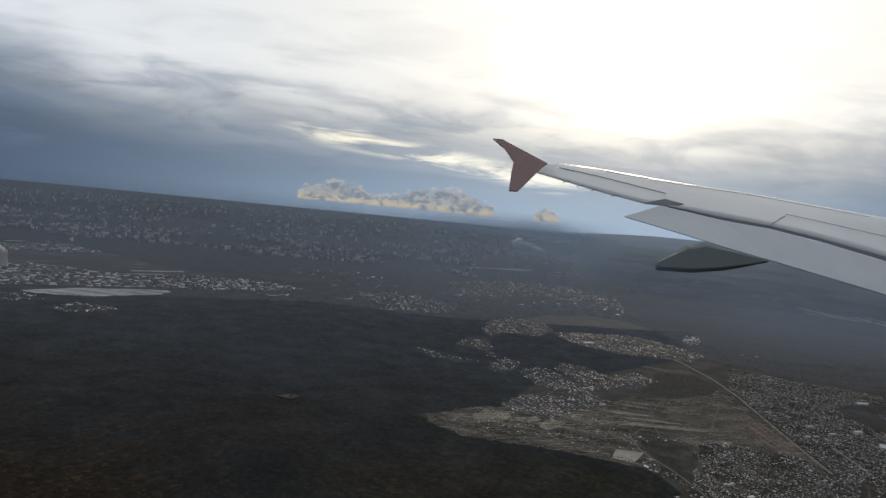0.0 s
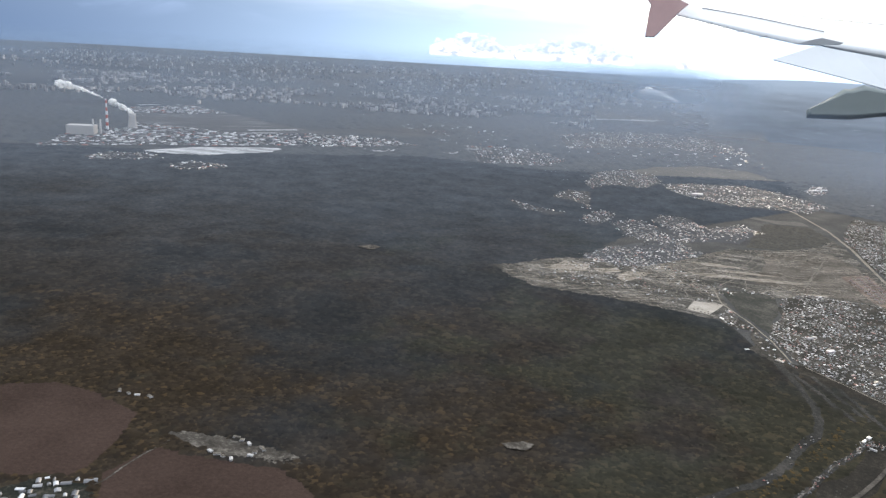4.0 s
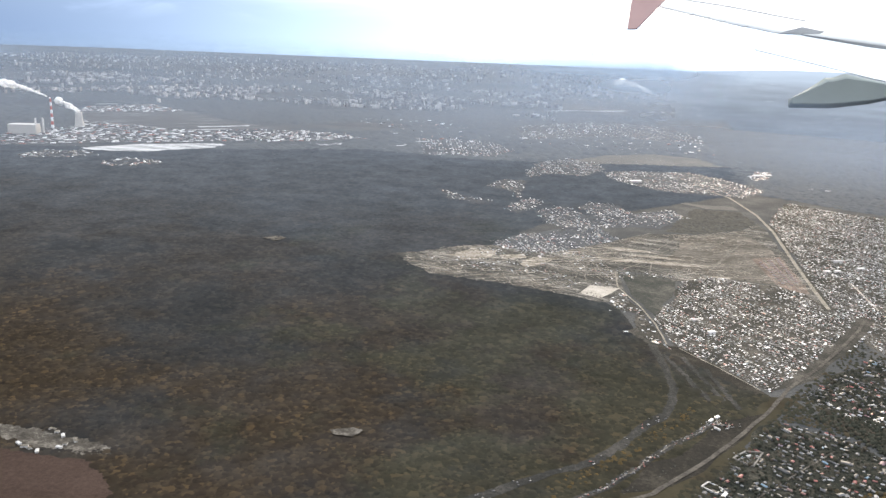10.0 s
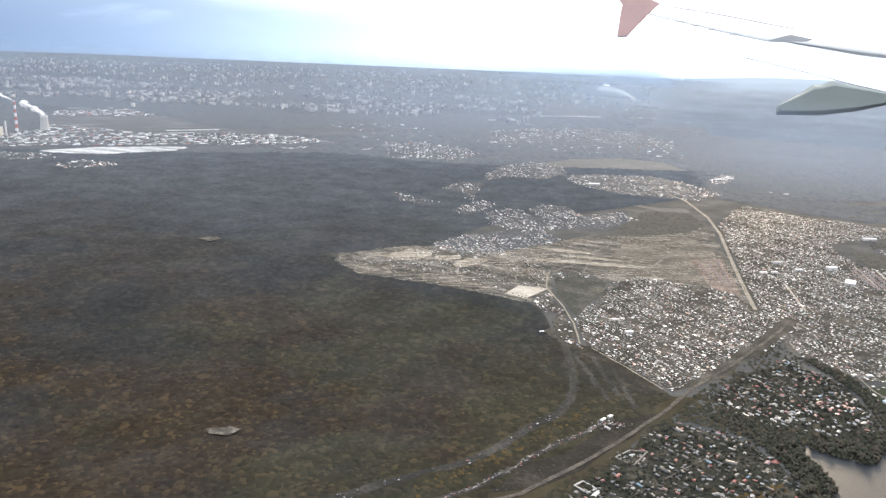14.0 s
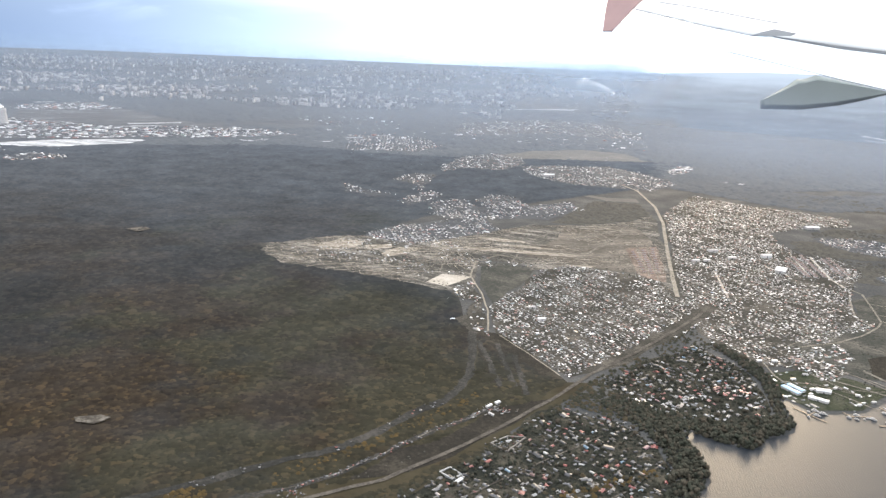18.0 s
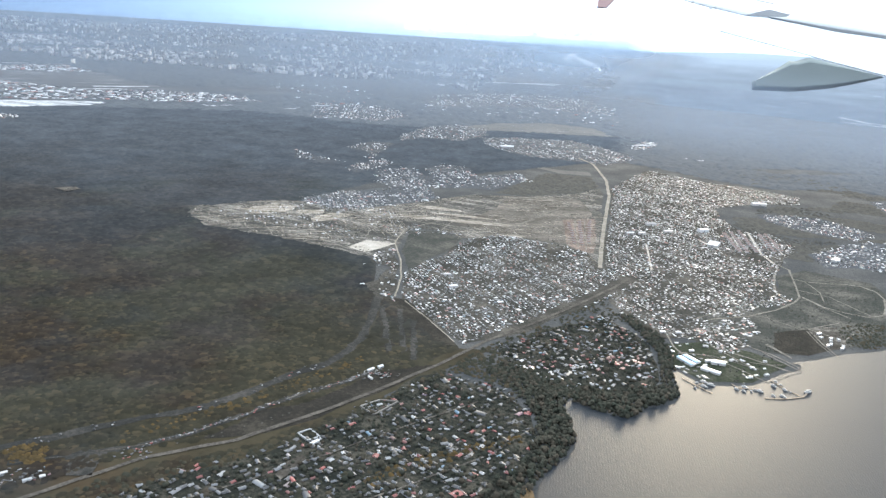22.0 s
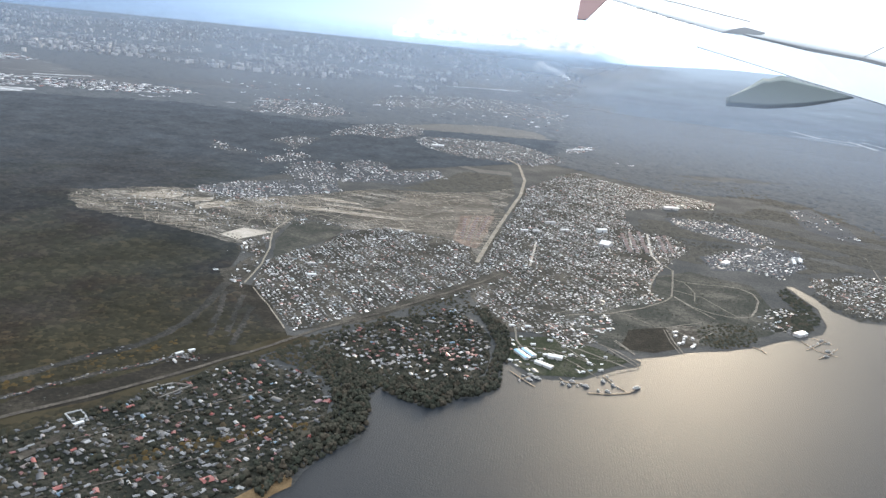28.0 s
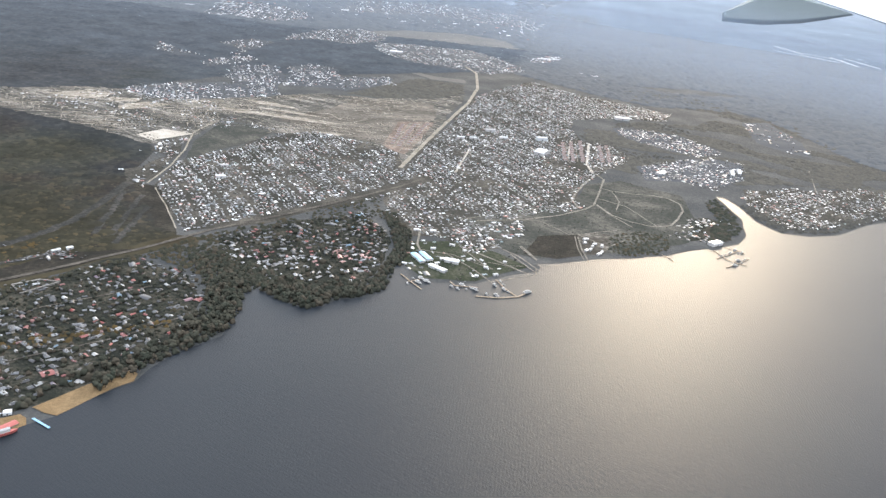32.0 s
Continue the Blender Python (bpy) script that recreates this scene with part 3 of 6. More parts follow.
def ribbon(name, line, width, z, mat, label="", category="road", step=3.0, amount=0.3, vary=0.15):
    """A strip of road along a bent line."""
    pts = ragged(line, step, amount, closed=False)
    bm = bmesh.new()
    rows = []
    for i, p in enumerate(pts):
        a, b = Vector(pts[max(i - 1, 0)]), Vector(pts[min(i + 1, len(pts) - 1)])
        d = (b - a).normalized()
        w = width / 2 * (1 + vary * noise.noise(Vector((p[0] * 0.2, p[1] * 0.2, z))))
        rows.append([bm.verts.new((p[0] - d.y * s * w, p[1] + d.x * s * w, z)) for s in (1, -1)])
    for a, b in zip(rows, rows[1:]):
        bm.faces.new((a[0], a[1], b[1], b[0]))
    for f in bm.faces:
        f.normal_update()
        if f.normal.z < 0:
            f.normal_flip()
    return tagged(part(name, bm, mat), label, category, "", "structure")


# ---- plan of the ground ----
SHORE = [(-300, -150), (-100, -40), (60, 70), (110, 115), (135, 140), (144, 147), (147, 148.5), (148.1, 150.8), (149.4, 153.2), (149.9, 156), (152.6, 159.7), (155.5, 164.3), (158.7, 168), (160.9, 173.2), (163.3, 178.6), (165.5, 181.9), (166.3, 186.8), (169, 194),
         (174, 203), (174, 209), (173, 217), (171, 224), (173, 227), (178, 224), (186, 221), (190, 223), (192, 228), (200, 233), (202, 239),
         (202, 248), (202, 255), (204, 253), (209, 247), (216, 247), (224, 250), (234, 260), (240, 265), (241, 269), (239, 270)]
SHORE_EAST = [(248, 275), (257, 281), (270, 287), (281, 295), (290, 303), (299, 308), (307, 315), (312, 326), (315, 345), (312, 364), (311, 371),
              (314, 371), (318, 360), (320, 344), (326, 335), (337, 336), (348, 342), (366, 362), (377, 371), (420, 385), (520, 420), (900, 430), (900, -600), (-300, -600)]
RIVER = SHORE + SHORE_EAST
RAILWAY = [(60, 146), (84, 176), (100, 188), (117, 209), (127, 224), (137, 239), (148, 259), (163, 280), (177, 302), (190, 324), (197, 338)]
TRACK_A = [(60, 168), (82, 181), (89, 188), (97, 199), (106, 212), (115, 222), (121, 230)]
TRACK_B = [(30, 155), (42, 164), (51, 170), (64, 181), (74, 190), (86, 199), (93, 209), (100, 221), (107, 230), (110.5, 239), (112, 252), (111, 266), (109, 287)]
RAIL_HEATH = [(110, 288), (114, 262), (115, 243), (122, 236), (131, 236), (141, 252), (129, 272), (119, 287)]
VERGE = [(92, 186), (100, 202), (108, 208), (115, 218), (121, 229), (131, 236), (138, 240), (125, 219), (114, 202), (105, 192)]
MAIN_ROAD = [(186, 348), (190, 404), (194, 450), (198, 495), (199, 545), (193, 605), (183, 628)]
CURVE_ROAD = [(100, 378), (100, 355), (108, 329), (112, 309), (114, 289)]
EDGE_PATH = [(118, 286), (129, 271), (139, 256)]
LOOP_ROAD = [(220, 300), (235, 308), (247, 318), (256, 329), (260, 336), (262, 348), (264, 360), (268, 358), (276, 358), (284, 360), (290, 359), (293.5, 354), (293.5, 345), (290, 334), (286, 325), (279, 321), (272, 323), (266, 327), (261, 337)]
VILLAGE_MAIN = [(117, 333), (124, 346), (129, 372), (142, 384), (155, 381), (168, 377), (181, 370), (185, 344), (189, 388), (195, 435), (200, 517), (215, 561), (231, 600), (264, 572), (288, 564), (318, 546), (311, 520), (285, 511), (257, 489), (255, 465), (259, 439), (275, 436), (281, 417), (275, 400), (264, 378), (256, 358), (253, 339), (257, 330), (242, 318), (226, 302), (223, 297), (230, 278), (220, 272), (212, 279), (200, 284), (191, 297), (188, 312), (176, 296), (163, 275), (151, 263), (141, 255), (131, 268), (119, 284), (114, 300), (112, 316)]
VILLAGE_HEDGE = [(39, 410), (38, 420), (50, 439), (69, 459), (95, 473), (104, 446), (90, 427), (72, 408), (59, 403)]
VILLAGE_WOOD = [(59, 485), (55, 510), (71, 533), (93, 499), (95, 473), (74, 464)]
VILLAGE_BACK = [(83, 531), (90, 554), (110, 548), (118, 520), (144, 543), (150, 522), (130, 481), (114, 480), (98, 473), (90, 507)]
VILLAGE_GLADE = [(37, 506), (38, 532), (51, 553), (63, 539), (55, 512), (45, 495)]
VILLAGE_LANE = [(-21, 570), (-4, 554), (17, 536), (31, 529), (16, 518), (-6, 531)]
VILLAGE_RIDE = [(12, 589), (24, 623), (44, 626), (44, 568), (48, 537), (32, 573)]
VILLAGE_FAR = [(38, 661), (44, 721), (72, 768), (101, 750), (109, 707), (89, 663), (60, 666), (45, 638)]
VILLAGE_HIGH = [(103, 697), (126, 710), (150, 716), (179, 723), (203, 697), (224, 667), (229, 640), (201, 611), (180, 609), (155, 612), (134, 623), (108, 658)]
VILLAGE_YARDS = [(225, 711), (245, 760), (258, 753), (247, 713), (228, 695)]
VILLAGE_WEST = [(-93, 857), (-52, 878), (-6, 863), (21, 802), (4, 739), (-29, 748), (-59, 730)]
VILLAGE_NORTH = [(0, 1055), (52, 1135), (134, 1193), (195, 1159), (239, 1042), (234, 961), (187, 966), (122, 987), (54, 928), (17, 891)]
VILLAGE_MILL = [(-379, 590), (-373, 619), (-337, 629), (-316, 612), (-332, 590), (-358, 575)]
VILLAGE_BROOK = [(-297, 583), (-287, 607), (-262, 608), (-246, 589), (-265, 569), (-282, 561)]
VILLAGE_QUARRY = [(-293, 733), (-316, 821), (-284, 857), (-224, 858), (-175, 873), (-156, 825), (-195, 773), (-249, 756)]
VILLAGE_HOOK = [(99, 298), (103, 305), (105, 321), (95, 323), (96, 336), (102, 345), (108, 323), (113, 297), (115, 284), (108, 288)]
VILLAGE_EAST = [(279, 481), (296, 487), (314, 486), (326, 467), (329, 457), (317, 439), (302, 444), (288, 454), (279, 465)]
VILLAGE_CREEK = [(282, 404), (304, 425), (323, 441), (336, 438), (330, 405), (312, 384), (299, 388), (284, 382)]
VILLAGE_MOUTH = [(293, 335), (301, 342), (308, 337), (302, 321), (292, 311), (284, 310)]
VILLAGE_RIM = [(361, 552), (382, 566), (386, 521), (382, 474), (369, 479), (357, 497)]
VILLAGE_BANK = [(326, 390), (333, 391), (348, 403), (361, 405), (383, 420), (420, 424), (420, 392), (377, 375), (358, 357), (342, 346), (330, 341), (324, 352), (321, 368)]
SCRAPED = [(-7, 382), (5, 389), (25, 409), (38, 412), (59, 403), (72, 408), (90, 427), (104, 443), (125, 467), (150, 472), (182, 498), (195, 519), (190, 409), (185, 352), (181, 370), (168, 377), (155, 381), (142, 382), (129, 372), (114, 381), (101, 379), (104, 341), (104, 332), (91, 330), (74, 338), (57, 343), (36, 347), (16, 351), (-1, 369)]
TAN_FIELD = [(78, 753), (107, 807), (160, 840), (203, 825), (225, 758), (198, 708), (158, 730), (113, 732)]
DRY_WEDGE = [(102, 376), (115, 379), (127, 372), (123, 348), (117, 335), (113, 319), (105, 346)]
PALE_STRIP = [(151, 580), (169, 569), (190, 570), (190, 557), (170, 556), (154, 568)]
MIDDLE_WOOD = [(134, 476), (150, 522), (160, 552), (190, 552), (192, 514), (182, 499), (158, 475)]
GAP_WOOD = [(259, 451), (272, 457), (282, 431), (305, 433), (299, 415), (283, 406), (269, 420)]
VILLAGE_SHORE = [(70, 143), (92, 172), (107, 186), (122, 204), (128, 219), (138, 234), (156, 230), (164, 217), (167, 207), (165, 194), (159, 182), (154, 172), (147, 161), (132, 144), (100, 118)]
VILLAGE_POINT = [(152, 255), (168, 276), (186, 292), (198, 270), (199, 246), (187, 233), (174, 233), (160, 240)]
VILLAGE_SOUTH = [(-100, 140), (-90, 152), (-76, 154), (-70, 146), (-80, 130), (-110, 120)]
FIELD_A = [(-132, 194), (-118, 200), (-100, 196), (-84, 189), (-80, 167), (-81, 156), (-96, 152), (-140, 150)]
FIELD_B = [(-76, 158), (-70, 173), (-52, 172), (-35, 172), (-20, 160), (-40, 140), (-66, 140)]
SAND_A = [(-74, 181), (-65, 183), (-52, 182), (-42, 181), (-32, 178), (-39, 175), (-50, 174), (-61, 176)]
MEADOW = [(215, 300), (231, 317), (252, 333), (258, 362), (273, 375), (296, 366), (297, 335), (290, 310), (270, 292), (253, 284), (241, 276), (233, 276), (222, 288)]
PARK = [(201, 273), (214, 279), (228, 275), (238, 268), (224, 252), (210, 249), (203, 257)]
QUARRY = [(-357, 640), (-321, 688), (-250, 732), (-251, 696), (-292, 644), (-331, 634)]
INDUSTRY = [(-442, 616), (-482, 714), (-455, 788), (-588, 993), (-538, 1086), (-308, 907), (-209, 861), (-135, 830), (-203, 765), (-370, 673)]
VILLAGES = [VILLAGE_MAIN, VILLAGE_SHORE, VILLAGE_POINT, VILLAGE_HOOK, VILLAGE_HEDGE, VILLAGE_WOOD, VILLAGE_BACK, VILLAGE_GLADE, VILLAGE_LANE, VILLAGE_RIDE, VILLAGE_FAR, VILLAGE_HIGH, VILLAGE_YARDS, VILLAGE_WEST, VILLAGE_NORTH,
            VILLAGE_EAST, VILLAGE_CREEK, VILLAGE_MOUTH, VILLAGE_RIM, VILLAGE_BANK, VILLAGE_MILL, VILLAGE_BROOK, VILLAGE_QUARRY, VILLAGE_SOUTH]


# ---- ground: one sheet to the horizon, with an added dip to the north-east that keeps the wing in view ----
def land_height(x, y):
    d, az = np.hypot(x, y), np.degrees(np.arctan2(x, y))
    k = np.clip((az - 13.4) / 0.8, 0, 1) * np.clip((150 - az) / 30, 0, 1)
    k = k * k * (3 - 2 * k)
    return -k * np.maximum(d - 1200, 0) * math.tan(radians(5.0))


def make_ground():
    radii = np.concatenate([[0], np.linspace(100, 1200, 12), np.linspace(1300, 2400, 9), np.linspace(2700, 5600, 8)])
    azs = np.radians(np.concatenate([np.linspace(-180, -60, 12, endpoint=False), np.linspace(-60, 10, 36, endpoint=False), np.linspace(10, 18, 24, endpoint=False), np.linspace(18, 60, 22, endpoint=False), np.linspace(60, 180, 14, endpoint=False)]))
    v, f, m = [(0, 0, 0)], [], len(azs)
    for r in radii[1:]:
        for a in azs:
            x, y = r * math.sin(a), r * math.cos(a)
            v.append((x, y, float(land_height(x, y))))
    for j in range(m):
        f.append((0, 1 + (j + 1) % m, 1 + j))
    for i in range(len(radii) - 2):
        for j in range(m):
            a, b = 1 + i * m + j, 1 + i * m + (j + 1) % m
            f += [(a, b, b + m), (a, b + m, a + m)]
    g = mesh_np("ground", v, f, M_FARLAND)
    return tagged(g, "dull brown autumn land of woods and fields reaching a hazy horizon", "ground", "", "structure")


make_ground()
WOODLAND = [(-700, 60), (-140, 60), (-60, 100), (60, 100), (150, 255), (139, 253), (133, 256), (122, 271), (112, 284), (102, 300), (98, 325), (91, 333), (74, 342), (56, 347), (24, 356), (0, 370), (0, 381), (36, 412), (60, 470), (200, 620), (260, 780), (0, 720), (-120, 745),
            (-230, 690), (-380, 640), (-700, 560)]
CUTS = [[(112, 279), (121.8, 244)], [(118.4, 278), (125.8, 245)], [(124.5, 269), (129.8, 240)]]
sheet("rough_land", [(-260, 30), (20, 30), (160, 140), (330, 200), (520, 400), (420, 640), (200, 800), (-60, 720), (-260, 560)], 0.01, M_NEARLAND, 12, 5, "rough brown-green grassland around wood and village", "grassland")
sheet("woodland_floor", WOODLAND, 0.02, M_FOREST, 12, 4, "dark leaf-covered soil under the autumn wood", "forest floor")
for k, poly in enumerate(VILLAGES):
    # plots far off take the paler, haze-tinted field colour
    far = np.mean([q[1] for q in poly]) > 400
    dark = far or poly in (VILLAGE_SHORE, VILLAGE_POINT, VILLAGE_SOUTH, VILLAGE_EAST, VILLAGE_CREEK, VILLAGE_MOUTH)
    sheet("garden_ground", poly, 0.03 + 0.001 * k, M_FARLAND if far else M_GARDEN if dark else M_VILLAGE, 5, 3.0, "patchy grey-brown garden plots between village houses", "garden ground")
sheet("tan_field", TAN_FIELD, 0.06, M_PALEFIELD, 8, 4.0, "pale brown stubble field beyond the far village", "field")
sheet("dry_wedge", DRY_WEDGE, 0.07, M_MEADOW, 3, 1.0, "dark dry grass between the curving road and the village", "heath")
sheet("pale_strip", PALE_STRIP, 0.07, M_PALEFIELD, 3, 2.0, "pale bare strip at the end of the main road", "bare patch")
sheet("meadow", MEADOW, 0.06, M_MEADOW, 4, 1.2, "dry grey-green riverside meadow crossed by paths", "meadow")
sheet("lawn", PARK, 0.07, M_LAWN, 3, 0.8, "green lawn beside the marina", "lawn")
sheet("scraped_ground", SCRAPED, 0.06, M_SCRAPED, 5, 2.0, "bare scraped building ground with pale ruts", "building ground")
sheet("dry_field", [(122, 396), (137, 440), (141, 464), (166, 478), (182, 476), (186, 450), (183, 392), (172, 380), (154, 383)], 0.08, M_STUBBLE, 5, 2.5, "dry brown grass with worn tracks on the building ground", "field")
sheet("sandy_pad", [(83, 341), (88, 354), (101, 353), (92, 336)], 0.10, M_SAND, 3, 0.4, "pale sandy levelled pad beside the wood", "sand pad")
sheet("ploughed_field", FIELD_A, 0.06, M_PLOUGH, 5, 1.5, "reddish brown ploughed field at the wood's edge", "field")
sheet("ploughed_field", FIELD_B, 0.06, M_PLOUGH, 5, 1.5, "reddish brown ploughed field at the wood's edge", "field")
sheet("sand_patch", SAND_A, 0.09, M_TRACK, 3, 1.5, "pale sandy strip between wood and field", "sand")
sheet("quarry_flat", QUARRY, 0.10, M_ICE, 8, 3, "bright white quarry flat beyond the wood", "quarry")
sheet("works_yard", INDUSTRY, 0.025, M_WORKS, 10, 5, "grey works yards around the power station", "works yard")
sheet("river", RIVER, 0.12, M_WATER, 4, 0.8, "broad grey river with light ripples, gold under the sun", "river")
sheet("rail_heath", RAIL_HEATH, 0.05, M_HEATH, 3, 1.0, "brown grass heath between wood and village", "heath")
sheet("verge", VERGE, 0.05, M_HEATH, 3, 0.8, "brown grass strip between track and railway", "verge")
ribbon("railway", RAILWAY, 1.2, 0.16, M_RAIL, "brown-grey railway embankment between wood and village", "railway")
ribbon("clearing", TRACK_A, 2.0, 0.13, M_CLEARING, "dark cleared strip beside the wood", "clearing", 3.0, 0.8, 0.6)
ribbon("dirt_track", TRACK_A, 0.35, 0.15, M_TRACK, "pale broken dirt track beside the wood", "track", 2.0, 0.7, 0.8)
for line in (TRACK_B, *CUTS):
    ribbon("clearing", line, 2.8 if line is TRACK_B else 1.9, 0.12, M_CLEARING, "dark cleared strip through the wood", "clearing", 3.0, 0.8, 0.6)
ribbon("main_road", MAIN_ROAD, 1.8, 0.14, M_ROAD, "wide pale gravel road between village and building ground", "road")
ribbon("village_road", CURVE_ROAD, 0.65, 0.14, M_ROAD, "curving pale road past the sandy pad", "road")
ribbon("village_road", EDGE_PATH, 0.45, 0.14, M_ROAD, "pale path along the village edge", "road")
ribbon("loop_road", LOOP_ROAD, 0.75, 0.14, M_MEADOW_PATH, "looping pale road across the riverside meadow", "road")


# ---- template shapes for joined foliage and houses ----
def blob(sub, seed, lump=0.28, squash=0.85):
    bm = bmesh.new()
    bmesh.ops.create_icosphere(bm, subdivisions=sub, radius=1.0)
    for v in bm.verts:
        k = 1 + lump * 2 * noise.noise(v.co * 1.4 + Vector((seed * 3.7, seed * 1.3, 0))) + (0.5 * noise.noise(v.co * 3.6 + Vector((seed, 5.0, 2.0))) if sub > 1 else 0)
        v.co = Vector((v.co.x * k, v.co.y * k, v.co.z * k * squash))
    bmesh.ops.triangulate(bm, faces=bm.faces[:])
    bm.verts.ensure_lookup_table()
    vs, fs = np.array([v.co[:] for v in bm.verts]), np.array([[v.index for v in f.verts] for f in bm.faces])
    bm.free()
    return vs, fs


def dome(seed, rings, seg=6):
    """A low uneven crown that levels out at its rim, so that neighbours run together into one canopy."""
    r = random.Random(seed)
    v, f = [(r.uniform(-0.2, 0.2), r.uniform(-0.2, 0.2), 1.0)], []
    for rad, h in rings:
        turn = r.uniform(0, 1)
        v += [(rad * r.uniform(0.8, 1.2) * math.cos(6.2832 * (k + turn) / seg), rad * r.uniform(0.8, 1.2) * math.sin(6.2832 * (k + turn) / seg), h * r.uniform(0.85, 1.15)) for k in range(seg)]
    f += [(0, 1 + k, 1 + (k + 1) % seg) for k in range(seg)]
    for j in range(len(rings) - 1):
        a, b = 1 + j * seg, 1 + (j + 1) * seg
        for k in range(seg):
            q = (k + 1) % seg
            f += [(a + k, b + k, b + q), (a + k, b + q, a + q)]
    return np.array(v), np.array(f)


def many(name, templates, spots, sizes, turns, mat, rng):
    """Joins copies of the templates at the spots (x, y, z) into one mesh."""
    allv, allf, base = [], [], 0
    pick = rng.integers(0, len(templates), len(spots))
    for k, (tv, tf) in enumerate(templates):
        sel = np.where(pick == k)[0]
        if not len(sel):
            continue
        c, s = np.cos(turns[sel]), np.sin(turns[sel])
        v = tv[None] * sizes[sel][:, None, :]
        v = np.stack([v[..., 0] * c[:, None] - v[..., 1] * s[:, None], v[..., 0] * s[:, None] + v[..., 1] * c[:, None], v[..., 2]], -1) + spots[sel][:, None, :]
        f = tf[None] + (np.arange(len(sel)) * len(tv))[:, None, None] + base
        allv.append(v.reshape(-1, 3))
        allf.append(f.reshape(-1, 3))
        base += len(sel) * len(tv)
    return mesh_np(name, np.concatenate(allv), np.concatenate(allf), mat)


RNG = np.random.default_rng(11)
BLOB1 = [blob(1, s) for s in range(4)]
CROWN = [dome(s, ((0.5, 0.62), (1.0, 0.0)), 7) for s in range(6)]
LOW_CROWN = [dome(s + 20, ((1.0, 0.0),)) for s in range(5)]
BLOB2 = [blob(2, s + 9, 0.34) for s in range(3)]


def keep_off(p):
    """Points of the open wood: off villages, fields, water and roads."""
    ok = np.ones(len(p), bool)
    for poly in VILLAGES + [SCRAPED, FIELD_A, FIELD_B, SAND_A, MEADOW, PARK, RIVER, QUARRY, INDUSTRY, VERGE]:
        ok &= ~inside(p, poly)
    for line, w in ((RAILWAY, 3.4), (TRACK_A, 1.3), (TRACK_B, 1.9), (MAIN_ROAD, 3.0), (EDGE_PATH, 1.2), *((c, 1.3) for c in CUTS)):
        ok &= ~near_line(p, line, w)
    return ok


def grove(name, x0, x1, y0, y1, step, size, mat, templates, label, extra=None, thin=0.0):
    p = scatter(x0, x1, y0, y1, step, RNG)
    ok = keep_off(p)
    if extra is not None:
        ok &= extra(p)
    if thin:
        ok &= RNG.random(len(p)) > thin
    p = p[ok]
    r = size * np.clip(RNG.lognormal(-0.12, 0.42, len(p)), 0.35, 2.0)
    sz = np.stack([r, r * RNG.uniform(0.85, 1.15, len(p)), r * RNG.uniform(0.16, 0.34, len(p))], 1)
    spots = np.c_[p, land_height(p[:, 0], p[:, 1]) + 0.03 + 0.05 * RNG.random(len(p))]
    ob = many(name, templates, spots, sz, RNG.uniform(0, 6.3, len(p)), mat, RNG)
    ob.data.polygons.foreach_set("use_smooth", np.ones(len(ob.data.polygons), bool))
    return tagged(ob, label, "forest", "", "stuff")


def in_wood(p):
    return inside(p, WOODLAND)


def fringe(p):
    """An uneven line where the nearer wood passes into the deeper one."""
    return 285 + 45 * np.array([noise.noise(Vector((x * 0.02, y * 0.02, 4.0))) for x, y in p]) + RNG.normal(0, 32, len(p))


grove("autumn_wood", -170, 150, 125, 330, 0.88, 0.84, M_FOREST, CROWN, "dense autumn wood of brown, rust and dull green crowns", lambda p: in_wood(p) & (p[:, 1] < fringe(p)))
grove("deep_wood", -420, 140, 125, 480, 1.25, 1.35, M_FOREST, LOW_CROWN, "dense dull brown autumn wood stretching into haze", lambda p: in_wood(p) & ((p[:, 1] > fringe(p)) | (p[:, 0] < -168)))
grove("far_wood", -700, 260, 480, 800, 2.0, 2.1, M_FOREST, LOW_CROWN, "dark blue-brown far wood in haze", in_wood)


def far_patches(p):
    k = np.array([noise.noise(Vector((x * 0.0045, y * 0.006, 2.2))) for x, y in p])
    return (k > -0.22) & ~in_wood(p) & ~inside(p, EAST_WOOD) & ~inside(p, TAN_FIELD) & ((p[:, 1] < 1100) | (p[:, 0] / p[:, 1] < 0.10 + 0.08 * RNG.random(len(p))))


EAST_WOOD = [(205, 640), (240, 612), (277, 580), (311, 567), (347, 585), (380, 582), (393, 541), (405, 478), (440, 445), (900, 480), (900, 1230), (215, 1230), (228, 800)]
CLEARINGS = [[(300, 640), (350, 668), (420, 672), (380, 655), (340, 634)]]


def in_east_wood(p):
    ok = inside(p, EAST_WOOD)
    for poly in CLEARINGS:
        ok &= ~inside(p, poly)
    return ok & (np.hypot(p[:, 0], p[:, 1]) < 1150 + 90 * RNG.random(len(p)))


grove("middle_wood", 125, 200, 465, 560, 1.4, 1.2, M_SCRUB, LOW_CROWN, "dull brown-grey low wood behind the building ground", lambda p: inside(p, MIDDLE_WOOD))
EAST_HEATH = [(262, 470), (300, 512), (330, 520), (356, 575), (300, 575), (262, 600), (330, 640), (400, 560), (405, 478), (430, 440), (420, 424), (345, 408), (300, 380), (258, 400), (262, 440)]
grove("heath_wood", 250, 432, 375, 640, 1.5, 1.25, M_SCRUB, LOW_CROWN, "low grey-brown wood and scrub on the heath", lambda p: inside(p, EAST_HEATH) & (np.array([noise.noise(Vector((x * 0.03, y * 0.045, 6.0))) for x, y in p]) > -0.08))
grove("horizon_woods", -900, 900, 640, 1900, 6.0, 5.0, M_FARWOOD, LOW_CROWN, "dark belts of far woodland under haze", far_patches)
